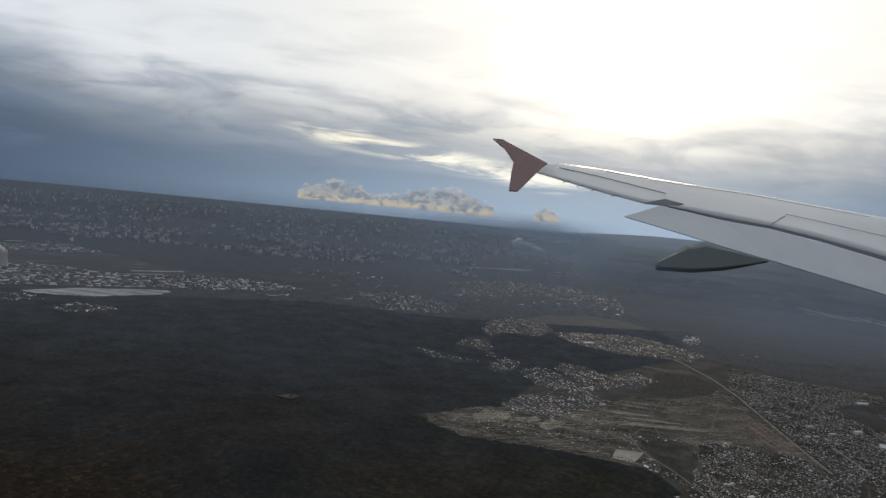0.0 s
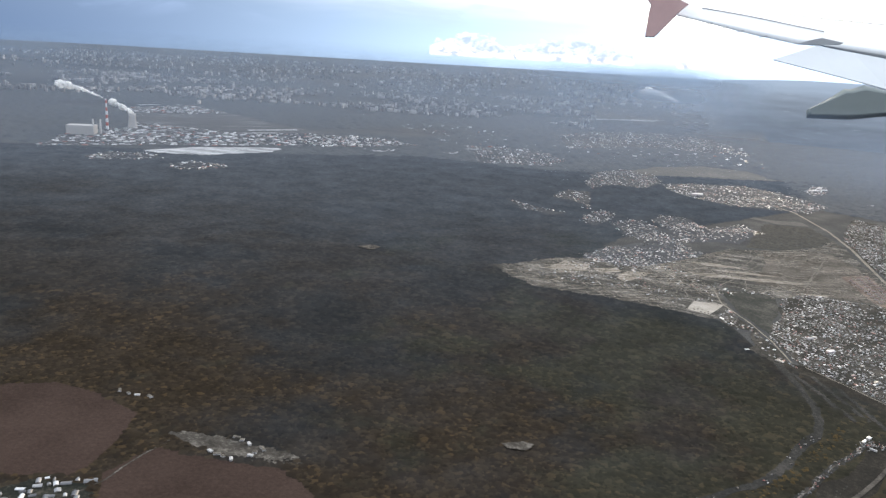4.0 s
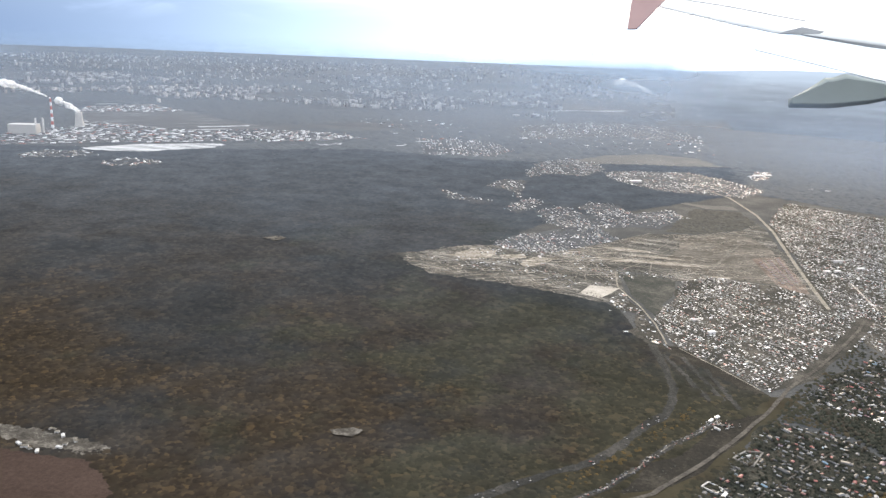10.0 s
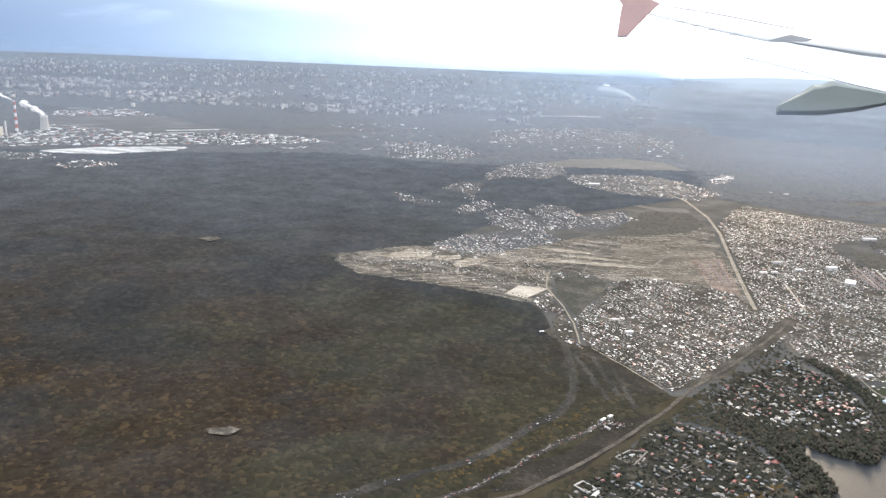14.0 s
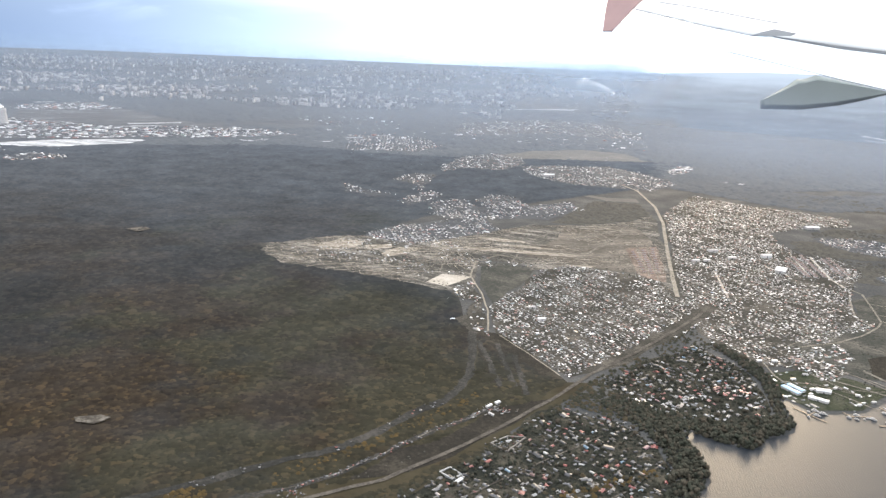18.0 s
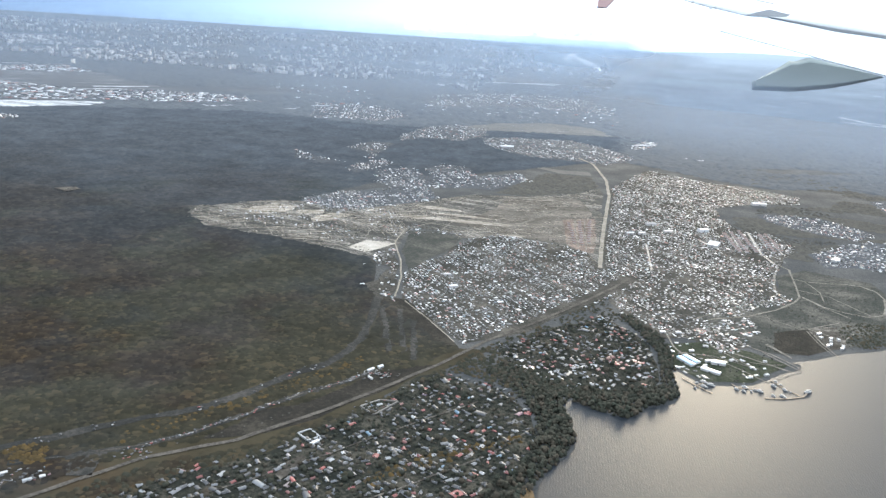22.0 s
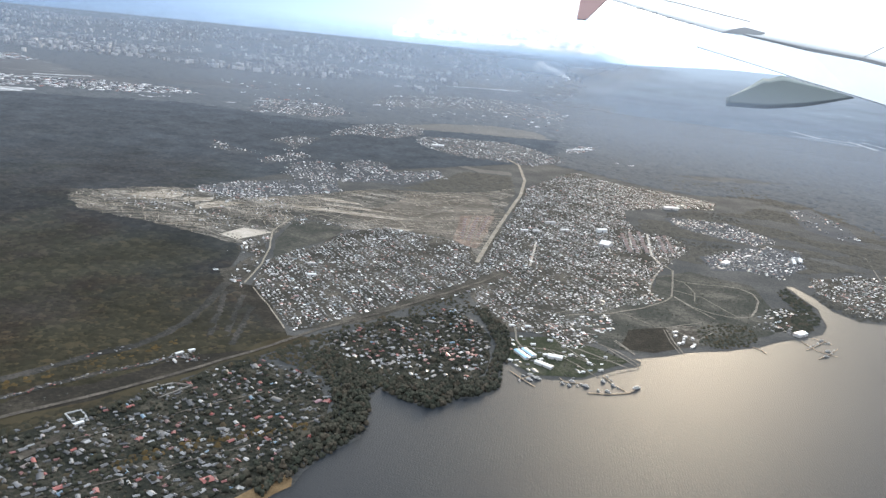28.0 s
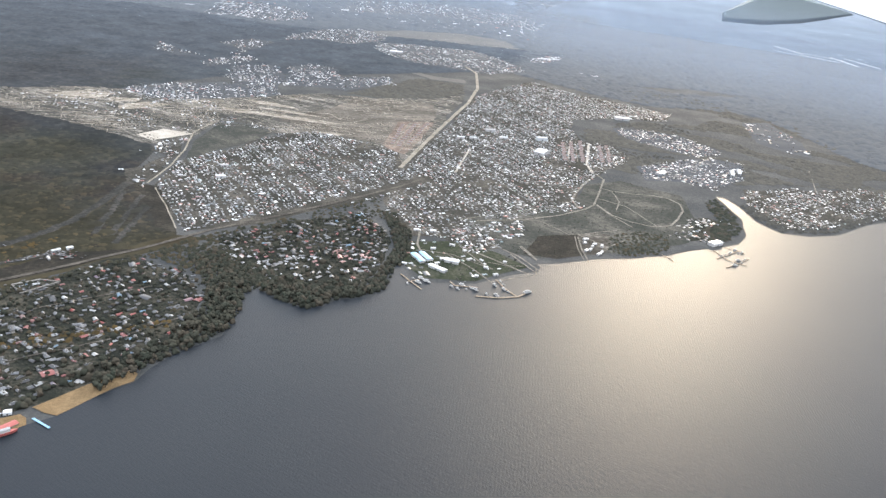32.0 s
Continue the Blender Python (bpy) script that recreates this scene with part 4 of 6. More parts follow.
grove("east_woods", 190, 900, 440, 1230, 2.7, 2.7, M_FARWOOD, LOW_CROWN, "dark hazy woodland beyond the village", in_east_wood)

# ---- village houses ----
HV = np.array([(-.5, -.5, 0), (.5, -.5, 0), (.5, .5, 0), (-.5, .5, 0), (-.5, -.5, .5), (.5, -.5, .5), (.5, .5, .5), (-.5, .5, .5), (-.5, 0, 1), (.5, 0, 1)], float)
WALL_F = np.array([(0, 1, 5), (0, 5, 4), (1, 2, 6), (1, 6, 5), (2, 3, 7), (2, 7, 6), (3, 0, 4), (3, 4, 7), (5, 6, 9), (7, 4, 8)])
RV = np.array([(-.58, -.6, .42), (.58, -.6, .42), (.58, 0, 1.04), (-.58, 0, 1.04), (-.58, .6, .42), (.58, .6, .42), (-.58, -.6, .36), (.58, -.6, .36), (-.58, .6, .36), (.58, .6, .36)], float)
ROOF_F = np.array([(0, 1, 2), (0, 2, 3), (3, 2, 5), (3, 5, 4), (6, 7, 1), (6, 1, 0), (4, 5, 9), (4, 9, 8)])


def village(poly, step, turn, size, rng, fill=0.8, bushes=1.0, edge=3.0):
    """Houses in crooked rows, and garden trees between them."""
    a = np.asarray(poly, float)
    c = a.mean(0)
    r = np.abs(a - c).max() * 1.5
    p = scatter(-r, r, -r, r, step, rng, 0.33)
    ca, sa = math.cos(turn), math.sin(turn)
    p = p @ np.array([[ca, sa], [-sa, ca]]) + c
    def clear(q):
        sway = np.array([noise.noise_vector(Vector((x * 0.11, y * 0.11, 2.0)))[:2] for x, y in q]) * edge
        ok = inside(q + sway, poly) & ~inside(q, RIVER)
        for line, w in ((RAILWAY, 3.0), (MAIN_ROAD, 2.2), (CURVE_ROAD, 1.3), (EDGE_PATH, 1.0), (LOOP_ROAD, 1.0)):
            ok &= ~near_line(q, line, w)
        return ok
    p = p[clear(p)]
    k = np.array([noise.noise(Vector((x * 0.045, y * 0.045, 5.0))) + 0.6 * noise.noise(Vector((x * 0.13, y * 0.13, 1.0))) for x, y in p]) * 1.0 + rng.uniform(0, 1, len(p))
    u, v = (p - c) @ np.array([ca, sa]), (p - c) @ np.array([-sa, ca])
    lane = (np.mod(u + 2.0 * np.sin(v * 0.05), step * 6.5) < step * 0.85) | (np.mod(v, step * 11) < step * 0.7)
    p = p[(k < fill) & ~lane]
    n = len(p)
    w = size * rng.uniform(0.65, 1.25, n)
    w = np.where(rng.random(n) < 0.06, w * 1.7, w)
    sz = np.stack([w * rng.uniform(1.0, 1.7, n), w * rng.uniform(0.7, 1.0, n), size * rng.uniform(0.28, 0.50, n)], 1)
    turns = turn + rng.choice([0, math.pi / 2], n) + rng.normal(0, 0.12, n)
    b = scatter(-r, r, -r, r, step * 0.8, rng) + c
    b = b[clear(b) & (rng.random(len(b)) < 0.35 * bushes)]
    return p, sz, turns, b


def near_part(p):
    """The part of the two shore villages that is built house by house."""
    return inside(p, VILLAGE_SHORE) & (p[:, 1] > 166) & (p[:, 0] > 122) | inside(p, VILLAGE_POINT) & (p[:, 1] < 262)


VR = np.random.default_rng(5)
HOUSES, BUSHES, COTTAGES = [], [], []
SITE_WEST = [(8, 376), (30, 400), (60, 415), (84, 412), (98, 396), (84, 372), (60, 362), (34, 364)]
SITE_SOUTH = [(72, 344), (84, 356), (100, 356), (100, 368), (126, 378), (108, 392), (86, 378), (66, 360)]
VILLAGE_YARD = [(212, 281), (222, 297), (231, 310), (238, 300), (230, 280), (222, 273)]
for poly, step, turn, size, fill in ((VILLAGE_MAIN, 1.34, 0.62, 0.54, 0.95), (VILLAGE_HOOK, 1.7, 0.5, 0.7, 0.7), (SITE_WEST, 2.0, 0.36, 0.62, 0.42), (SITE_SOUTH, 1.9, 0.5, 0.62, 0.5), (VILLAGE_HEDGE, 1.75, 0.36, 0.72, 0.75),
                                     (VILLAGE_WOOD, 2.0, 0.4, 0.76, 0.7), (VILLAGE_BACK, 2.0, 0.5, 0.76, 0.7), (VILLAGE_GLADE, 2.1, 0.3, 0.78, 0.65), (VILLAGE_LANE, 2.4, 0.3, 0.78, 0.5), (VILLAGE_RIDE, 2.8, 0.3, 0.82, 0.45),
                                     (VILLAGE_FAR, 2.4, 0.5, 0.85, 0.75), (VILLAGE_HIGH, 2.4, 0.5, 0.82, 0.7), (VILLAGE_YARDS, 3.0, 0.6, 1.2, 0.8), (VILLAGE_WEST, 3.3, 0.2, 1.05, 0.75), (VILLAGE_NORTH, 4.8, 0.3, 1.3, 0.6),
                                     (VILLAGE_EAST, 1.7, 0.3, 0.66, 0.8), (VILLAGE_CREEK, 1.7, 0.7, 0.66, 0.75), (VILLAGE_MOUTH, 1.9, 0.6, 0.8, 0.7), (VILLAGE_RIM, 3.4, 0.4, 0.9, 0.45), (VILLAGE_BANK, 1.55, 0.8, 0.62, 0.85),
                                     (PARK, 1.7, 0.5, 0.7, 0.22), (VILLAGE_YARD, 1.5, 0.5, 0.7, 0.7), (VILLAGE_MILL, 4.4, 0.1, 1.6, 0.7), (VILLAGE_BROOK, 4.0, 0.1, 1.6, 0.75), (VILLAGE_QUARRY, 5.2, 0.3, 1.5, 0.6), (VILLAGE_SOUTH, 2.4, 0.5, 1.1, 0.7)):
    p, sz, turns, b = village(poly, step, turn, size, VR, fill, 0.35 if poly is VILLAGE_MAIN else 0.6, 1.5 if poly in (VILLAGE_MAIN, VILLAGE_BANK) else 6.0 if poly[0][1] > 400 else 3.0)
    HOUSES.append((p, sz, turns))
    BUSHES.append(b)
NEAR = []
for poly, step, turn in ((VILLAGE_SHORE, 1.95, 0.95), (VILLAGE_POINT, 1.8, 0.85)):
    p, sz, turns, b = village(poly, step, turn, 0.82, VR, 0.85, 2.6)
    BUSHES.append(b)
    p = p + VR.normal(0, 0.4, p.shape)
    turns = turns + VR.normal(0, 0.25, len(p))
    far = ~near_part(p)
    close = np.where(~far)[0]
    spare = np.ones(len(close), bool)
    spare[np.argsort(p[close, 1] - 0.4 * p[close, 0])[: 200 if poly is VILLAGE_SHORE else 110]] = False
    far[close[spare]] = True
    COTTAGES.append((p[far], sz[far], turns[far]))
    NEAR.append((p[~far], sz[~far], turns[~far]))
for rows, roof, wall, where in ((HOUSES, M_ROOFS, M_WALLS, "village"), (COTTAGES, M_DARKROOFS, M_DARKWALLS, "cottage")):
    HP, HS, HT = (np.concatenate([h[i] for h in rows]) for i in range(3))
    HZ = np.c_[HP, np.full(len(HP), 0.05)]
    tagged(many(where + "_house_walls", [(HV, WALL_F)], HZ, HS, HT, wall, VR), "plaster and timber walls of many small %s houses" % where, "houses", "", "stuff")
    tagged(many(where + "_house_roofs", [(RV, ROOF_F)], HZ, HS, HT, roof, VR), "grey, pale metal and red roofs of many %s houses" % where, "roofs", "", "stuff")
for q in BUSHES[:-2]:
    r = VR.uniform(0.12, 0.34, len(q))
    if len(q):
        tagged(many("garden_scrub", BLOB1, np.c_[q, r * 0.5], np.stack([r, r, r], 1), VR.uniform(0, 6.3, len(q)), M_SCRUB, VR), "grey bare bushes between village houses", "bushes", "", "stuff")
BP = np.concatenate(BUSHES[-2:])
BR = np.clip(VR.lognormal(-1.15, 0.4, len(BP)), 0.15, 0.8)
tagged(many("garden_trees", BLOB1, np.c_[BP, BR * 0.6], np.stack([BR, BR, BR * 1.2], 1), VR.uniform(0, 6.3, len(BP)), M_BUSH, VR), "dark bare garden trees and bushes between houses", "trees", "", "stuff")


# ---- city on the horizon ----
BOXV = np.array([(x, y, z) for z in (0, 1) for x, y in ((-.5, -.5), (.5, -.5), (.5, .5), (-.5, .5))], float)
BOXF = np.array([(0, 1, 5), (0, 5, 4), (1, 2, 6), (1, 6, 5), (2, 3, 7), (2, 7, 6), (3, 0, 4), (3, 4, 7), (4, 5, 6), (4, 6, 7)])
CR = np.random.default_rng(8)


def city(name, x0, x1, y0, y1, step, dens, h0, h1, label, mat=M_CITY, low=False):
    p = scatter(x0, x1, y0, y1, step, CR)
    k = np.array([noise.noise(Vector((x * 0.004, y * 0.005, 9.0))) for x, y in p])
    p = p[(k > dens) & ((p[:, 1] < 1050) | (p[:, 0] / p[:, 1] < 0.16)) & (inside(p, INDUSTRY) == (name == "works_halls"))]
    n = len(p)
    sz = np.stack([CR.uniform(4, 13, n), CR.uniform(1.5, 3, n), CR.uniform(h0, h1, n)], 1)
    tower = CR.random(n) < 0.12
    sz[tower] *= (0.35, 1.2, 1.7)
    turns = CR.choice([0.1, 0.4, 1.7, -0.3], n)
    if low:
        sz = np.stack([CR.uniform(1.5, 6, n), CR.uniform(0.9, 2.2, n), CR.uniform(h0, h1, n) * 0.7], 1)
        turns = CR.normal(0.7, 0.25, n)
    ob = many(name, [(BOXV, BOXF)], np.c_[p, np.zeros(n)], sz, turns, mat, CR)
    return tagged(ob, label, "city", "", "stuff")


city("city_blocks", -1150, 60, 1120, 1800, 19, -0.02, 3.0, 7.0, "pale tower blocks of a far city in haze")
city("far_city_blocks", -2200, 300, 1800, 3600, 42, -0.05, 4.0, 9.0, "faint pale blocks of the city's far districts")
city("works_halls", -590, -140, 620, 1090, 6.4, -0.22, 0.5, 1.3, "low pale halls of the works district", M_ROOFS, True)
city("outskirt_halls", -420, 240, 860, 1700, 17, 0.19, 0.8, 1.8, "scattered low pale roofs before the far city", M_ROOFS, True)


# ---- haze, put in as upright see-through sheets ----
# added curtains of tinted, half-clear sheet stand in for hazy air
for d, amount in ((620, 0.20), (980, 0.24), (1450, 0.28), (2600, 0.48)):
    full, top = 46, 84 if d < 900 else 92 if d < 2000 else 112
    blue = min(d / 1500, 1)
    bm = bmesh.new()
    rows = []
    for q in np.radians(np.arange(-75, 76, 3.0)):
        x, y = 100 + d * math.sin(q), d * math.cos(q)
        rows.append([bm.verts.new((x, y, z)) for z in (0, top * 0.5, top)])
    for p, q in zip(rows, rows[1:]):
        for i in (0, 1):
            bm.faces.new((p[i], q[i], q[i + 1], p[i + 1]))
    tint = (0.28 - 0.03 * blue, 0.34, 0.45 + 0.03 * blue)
    tagged(part("haze_backdrop", bm, make_haze("haze_veil", amount, full, top, d > 900, tint)), "see-through blue-grey sheet standing in for haze over the far land", "haze", "", "structure")


# ---- roads and paths of the building ground, village and meadow ----
YARD_HEAPS = []
for line, w in (([(92, 403), (119, 388), (140, 380), (158, 379), (172, 376)], 1.6), ([(112, 407), (129, 407), (145, 401), (152, 406)], 2.2), ([(145, 393), (163, 434), (170, 453), (180, 449)], 1.1),
                ([(173, 372), (176, 398), (178, 429)], 0.9), ([(28, 396), (51, 394), (74, 393), (96, 395), (117, 390)], 1.5), ([(10, 378), (37, 382), (57, 391)], 1.6),
                ([(76, 392), (82, 371), (80, 349)], 0.8), ([(78, 384), (86, 371), (86, 360)], 0.8), ([(6, 371), (34, 364), (57, 365), (77, 367), (90, 378)], 0.9), ([(1, 382), (19, 406), (44, 427)], 1.2),
                ([(100, 378), (120, 410), (135, 440), (140, 466)], 0.9), ([(60, 425), (70, 405), (66, 392)], 0.8), ([(150, 470), (148, 440), (130, 425)], 0.8)):
    ribbon("site_track", line, w * 0.45, 0.13, M_MEADOW_PATH, "pale rutted track across bare building ground", "track", 1.6, 0.9, 1.3)
for line, w in (([(263, 436), (260, 394), (262, 381)], 1.2), ([(272, 435), (270, 398)], 0.8), ([(209, 393), (207, 352)], 0.9), ([(235, 411), (242, 394)], 0.8), ([(254, 436), (252, 400)], 0.7)):
    ribbon("village_street", line, w, 0.14, M_SAND, "pale dusty village street between houses", "street", 3, 0.2, 0.3)
for line, w in (([(254, 330), (252, 340), (257, 361), (262, 376)], 0.8), ([(264, 360), (266, 373), (263, 381)], 0.8), ([(261, 337), (266, 326), (272, 317)], 0.6), ([(218, 275), (228, 269), (238, 262)], 0.7),
                ([(235, 283), (240, 274)], 0.6), ([(240, 267), (240, 263), (228, 253)], 0.5), ([(215, 299), (231, 315), (252, 332)], 0.5), ([(223, 284), (235, 274), (241, 266)], 0.6), ([(253, 301), (262, 294), (268, 302)], 0.5),
                ([(262, 345), (272, 340), (281, 322)], 0.5), ([(268, 358), (270, 345), (268, 334)], 0.4), ([(204, 283), (205, 272), (208, 264)], 0.6), ([(206, 268), (216, 268), (228, 262)], 0.4), ([(240, 310), (250, 300), (262, 306)], 0.35)):
    ribbon("meadow_path", line, w, 0.15, M_MEADOW_PATH, "worn pale path across the riverside meadow", "path", 2.5, 0.35, 0.4)
for line in ([(251.5, 430), (252, 394)], [(256.5, 436), (256, 396)], [(266, 433), (265, 399)], [(273, 437), (272.5, 402)], [(369, 443), (360, 403)]):
    ribbon("village_street", line, 0.5, 0.145, M_MEADOW_PATH, "straight pale street between new houses", "street", 3, 0.1, 0.2)
for poly in ([(43, 392), (56, 400), (58, 392), (46, 386)], [(54, 380), (61, 395), (73, 395), (65, 383), (58, 373)], [(92, 405), (108, 406), (131, 406), (148, 404), (145, 399), (124, 400), (102, 399), (94, 400)],
             [(19, 385), (29, 402), (42, 400), (40, 386), (29, 380)], [(93, 426), (110, 428), (124, 421), (107, 420)], [(75, 408), (81, 412), (80, 406), (75, 404)], [(140, 384), (155, 386), (152, 382), (141, 382)], [(104, 414), (122, 416), (140, 412), (120, 410)]):
    sheet("bare_patch", poly, 0.11, M_SCRAPES, 2.0, 1.6, "pale scraped patch on the building ground", "bare patch")
for line in ([(20, 380), (41, 376), (62, 370), (82, 360), (100, 358)], [(106, 396), (118, 416), (138, 460), (155, 472)], [(146, 396), (161, 433), (179, 473)], [(116, 382), (119, 400)], [(102, 441), (125, 469)]):
    ribbon("site_track", line, 0.55, 0.135, M_MEADOW_PATH, "pale rutted track across bare building ground", "track", 1.6, 0.5, 0.8)
sheet("estate_ground", [(173, 377), (171, 424), (178, 430), (187.5, 434), (186, 388), (184.5, 368), (180, 370)], 0.10, M_REDSOIL, 2, 0.8, "reddish levelled soil of a half-built estate", "building plot")
for line in ([(178, 376), (177.4, 400), (176.8, 426)], [(181.4, 372), (181.3, 400), (182.2, 430)]):
    ribbon("estate_lane", line, 0.5, 0.14, M_MEADOW_PATH, "pale lane between half-built houses", "lane", 3, 0.15, 0.3)
sheet("marsh", [(236, 277), (240, 294), (254, 302), (257, 286), (246, 277)], 0.10, M_HEATH, 3, 0.8, "dark wet ground beside the meadow", "marsh")
for line, w in (([(216.8, 276), (226.4, 262.3)], 0.45), ([(213.1, 269), (222.5, 259.9), (228.4, 252.4)], 0.4), ([(232.1, 275.4), (240, 263.9)], 0.5), ([(234.7, 282.5), (240.1, 273.2)], 0.5), ([(226.3, 266.4), (231.2, 265.8), (236.1, 267.3)], 0.35),
                ([(252.8, 299), (253.8, 287.9), (255.3, 278.8)], 0.5), ([(251.8, 299), (252.6, 287.9), (254, 279.5)], 0.35), ([(253, 301.2), (259.5, 306.2), (266.7, 311.5)], 0.45)):
    ribbon("marina_path", line, w, 0.17, M_MEADOW_PATH, "straight pale path across the riverside grass", "path", 3, 0.15, 0.3)
for k in range(9):
    x, y = 255 + 1.05 * (k % 4) * 1.6 + 0.5 * math.sin(k * 4), 287.5 + 5.2 * (k // 4) * 1.1 + 1.5 * math.sin(k * 2.2)
    YARD_HEAPS.append((x, y))
sheet("spoil_heap_ground", [(253, 300.2), (258.5, 305.8), (263.5, 305.8), (263.6, 296.9), (260.1, 287.2), (255.2, 284.2), (254, 290.4)], 0.11, M_TRACK, 2, 0.8, "pale gravel yard at the river bank", "gravel yard")
sheet("white_yard", [(196, 280), (199, 287), (209, 288), (211, 281), (203, 278)], 0.12, M_TRACK, 2, 0.6, "pale trampled yard by the village", "yard")
sheet("beach", [(145.8, 158.7), (147, 160.7), (149.8, 164.5), (151.1, 164.9), (153.1, 166.7), (154.7, 166), (155.8, 164.2), (152.8, 159.6), (150, 156.1), (148.3, 157.1)], 0.16, M_BEACH, 2, 0.12, "orange-brown sandy bathing ground below the cottages", "beach")
sheet("beach", [(153.7, 169), (155.8, 172.6), (158.5, 178.1), (161.5, 182.7), (163.5, 185.1), (165.1, 184.1), (165.6, 181.7), (163.5, 178.4), (161.1, 173), (158.9, 167.9), (156.6, 168.1), (154.9, 168.7)], 0.16, M_BEACH, 2, 0.2, "orange-brown sandy beach strip under trees", "beach")
sheet("quay", [(140, 146.6), (143, 150.5), (146, 153.6), (148, 153.0), (145, 149.6), (141.5, 146)], 0.2, M_TRACK, 3, 0.1, "grey concrete landing quay below the cottages", "quay")
sheet("glade", [(17, 199), (23, 202), (26, 201), (24, 197), (19, 197)], 0.5, M_TRACK, 2, 0.5, "small pale clearing in the wood", "clearing")
sheet("glade", [(-80, 388), (-72, 394), (-67, 391), (-71, 384)], 0.6, M_TRACK, 2, 0.8, "small pale clearing in the wood", "clearing")
for poly in ([(19, 1336), (95, 1385), (170, 1440), (172, 1452), (92, 1398), (16, 1348)], [(194, 1434), (254, 1449), (256, 1460), (194, 1444)], [(-122, 822), (-75, 830), (-74, 837), (-122, 830)],
             [(-200, 757), (-155, 784), (-153, 762), (-188, 742)], [(-114, 789), (-93, 803), (-89, 787), (-110, 776)], [(-601, 1040), (-567, 1085), (-555, 1085), (-590, 1038)],
             [(-346, 846), (-301, 885), (-296, 880), (-340, 840)], [(-331, 822), (-308, 842), (-304, 836), (-327, 818)], [(71, 1376), (158, 1406), (158, 1416), (70, 1388)], [(528, 1118), (560, 1092), (594, 1062), (600, 1066), (562, 1098), (530, 1123)],
             [(560, 1130), (610, 1096), (612, 1100), (562, 1135)], [(225, 718), (254, 737), (252, 742), (224, 724)], [(264, 668), (282, 664), (284, 670), (266, 674)],
             [(548, 1190), (566, 1120), (571, 1121), (553, 1190)], [(600, 1120), (606, 1025), (611, 1026), (604, 1122)], [(622, 1130), (634, 1050), (638, 1051), (626, 1132)]):
    sheet("pale_flat", poly, 0.3, M_ICE, 9, 1.5, "bright pale yard roofs and flats far off", "pale flats")

sheet("rubble_ground", [(112.4, 177.2), (114.2, 176), (117.4, 183.6), (115.8, 185.6), (113.4, 181.5)], 0.14, M_TRACK, 2, 0.6, "pale rubble-strewn plot among the cottages", "rubble plot")
ribbon("shore_road", [(80, 150), (100, 166), (118, 184), (135, 204), (150, 220)], 0.5, 0.16, M_TRACK, "narrow lane through the cottage gardens", "lane", 3, 0.4)
ribbon("shore_road", [(95, 140), (118, 160), (138, 178), (155, 196), (164, 210)], 0.5, 0.16, M_TRACK, "narrow lane through the cottage gardens", "lane", 3, 0.4)

# ---- houses that stand apart ----
HR = np.random.default_rng(21)


def house_kind(seed, roofing):
    """One cottage with walls, roof, chimney and lean-to, about one unit wide."""
    r = random.Random(seed)
    top = new("house")
    bm = bmesh.new()
    vs = [bm.verts.new(v) for v in HV]
    for f in WALL_F:
        bm.faces.new([vs[i] for i in f])
    wall = part("wall", bm, M_WALL, top)
    for x, w, h, z, name in ((-0.26, 0.14, 0.16, 0.2, "window"), (0.26, 0.14, 0.16, 0.2, "window"), (0.0, 0.13, 0.3, 0.02, "door")):
        bm = bmesh.new()
        box(bm, x, -0.505, z, w, 0.02, h)
        part(name, bm, M_PANE if name == "window" else M_WOOD, wall)
    bm = bmesh.new()
    hip = r.choice((0.0, 0.0, 0.3))
    vs = [bm.verts.new((x * (1 - hip * 2) if abs(y) < 0.01 else x, y, z)) for x, y, z in RV]
    for f in ROOF_F:
        bm.faces.new([vs[i] for i in f])
    if hip:
        bm.faces.new((vs[0], vs[3], vs[4]))
        bm.faces.new((vs[1], vs[5], vs[2]))
    roof = part("roof", bm, roofing, top)
    bm = bmesh.new()
    box(bm, r.uniform(-0.3, 0.3), 0.15, 0.8, 0.1, 0.1, 0.32)
    part("chimney", bm, M_GREY, roof)
    bm = bmesh.new()
    vs = box(bm, r.choice((-0.7, 0.7)), r.uniform(-0.2, 0.2), 0, 0.42, 0.6, 0.42)
    part("porch", bm, M_WALL, top)
    return top


count = 0
for (p, sz, turns), roofing, label in zip(NEAR, (M_ROOF, M_ROOF_PALE), ("small riverside cottage with a pitched roof among dark gardens", "small cottage with a pale pitched roof on the wooded point")):
    kinds, used = [house_kind(s, roofing) for s in range(5)], set()
    for (x, y), s, q in zip(p, sz, turns):
        k = count % 5
        count += 1
        m = Matrix.Translation((x, y, 0.05)) @ Matrix.Rotation(q, 4, "Z")
        if k in used:
            ob = copy_thing(kinds[k], m)
        else:
            ob = kinds[k]
            ob.matrix_basis = m
            used.add(k)
        ob.scale = (float(s[0]), float(s[1]), float(s[2]))
        tagged(ob, label, "house", "cottages by the river")


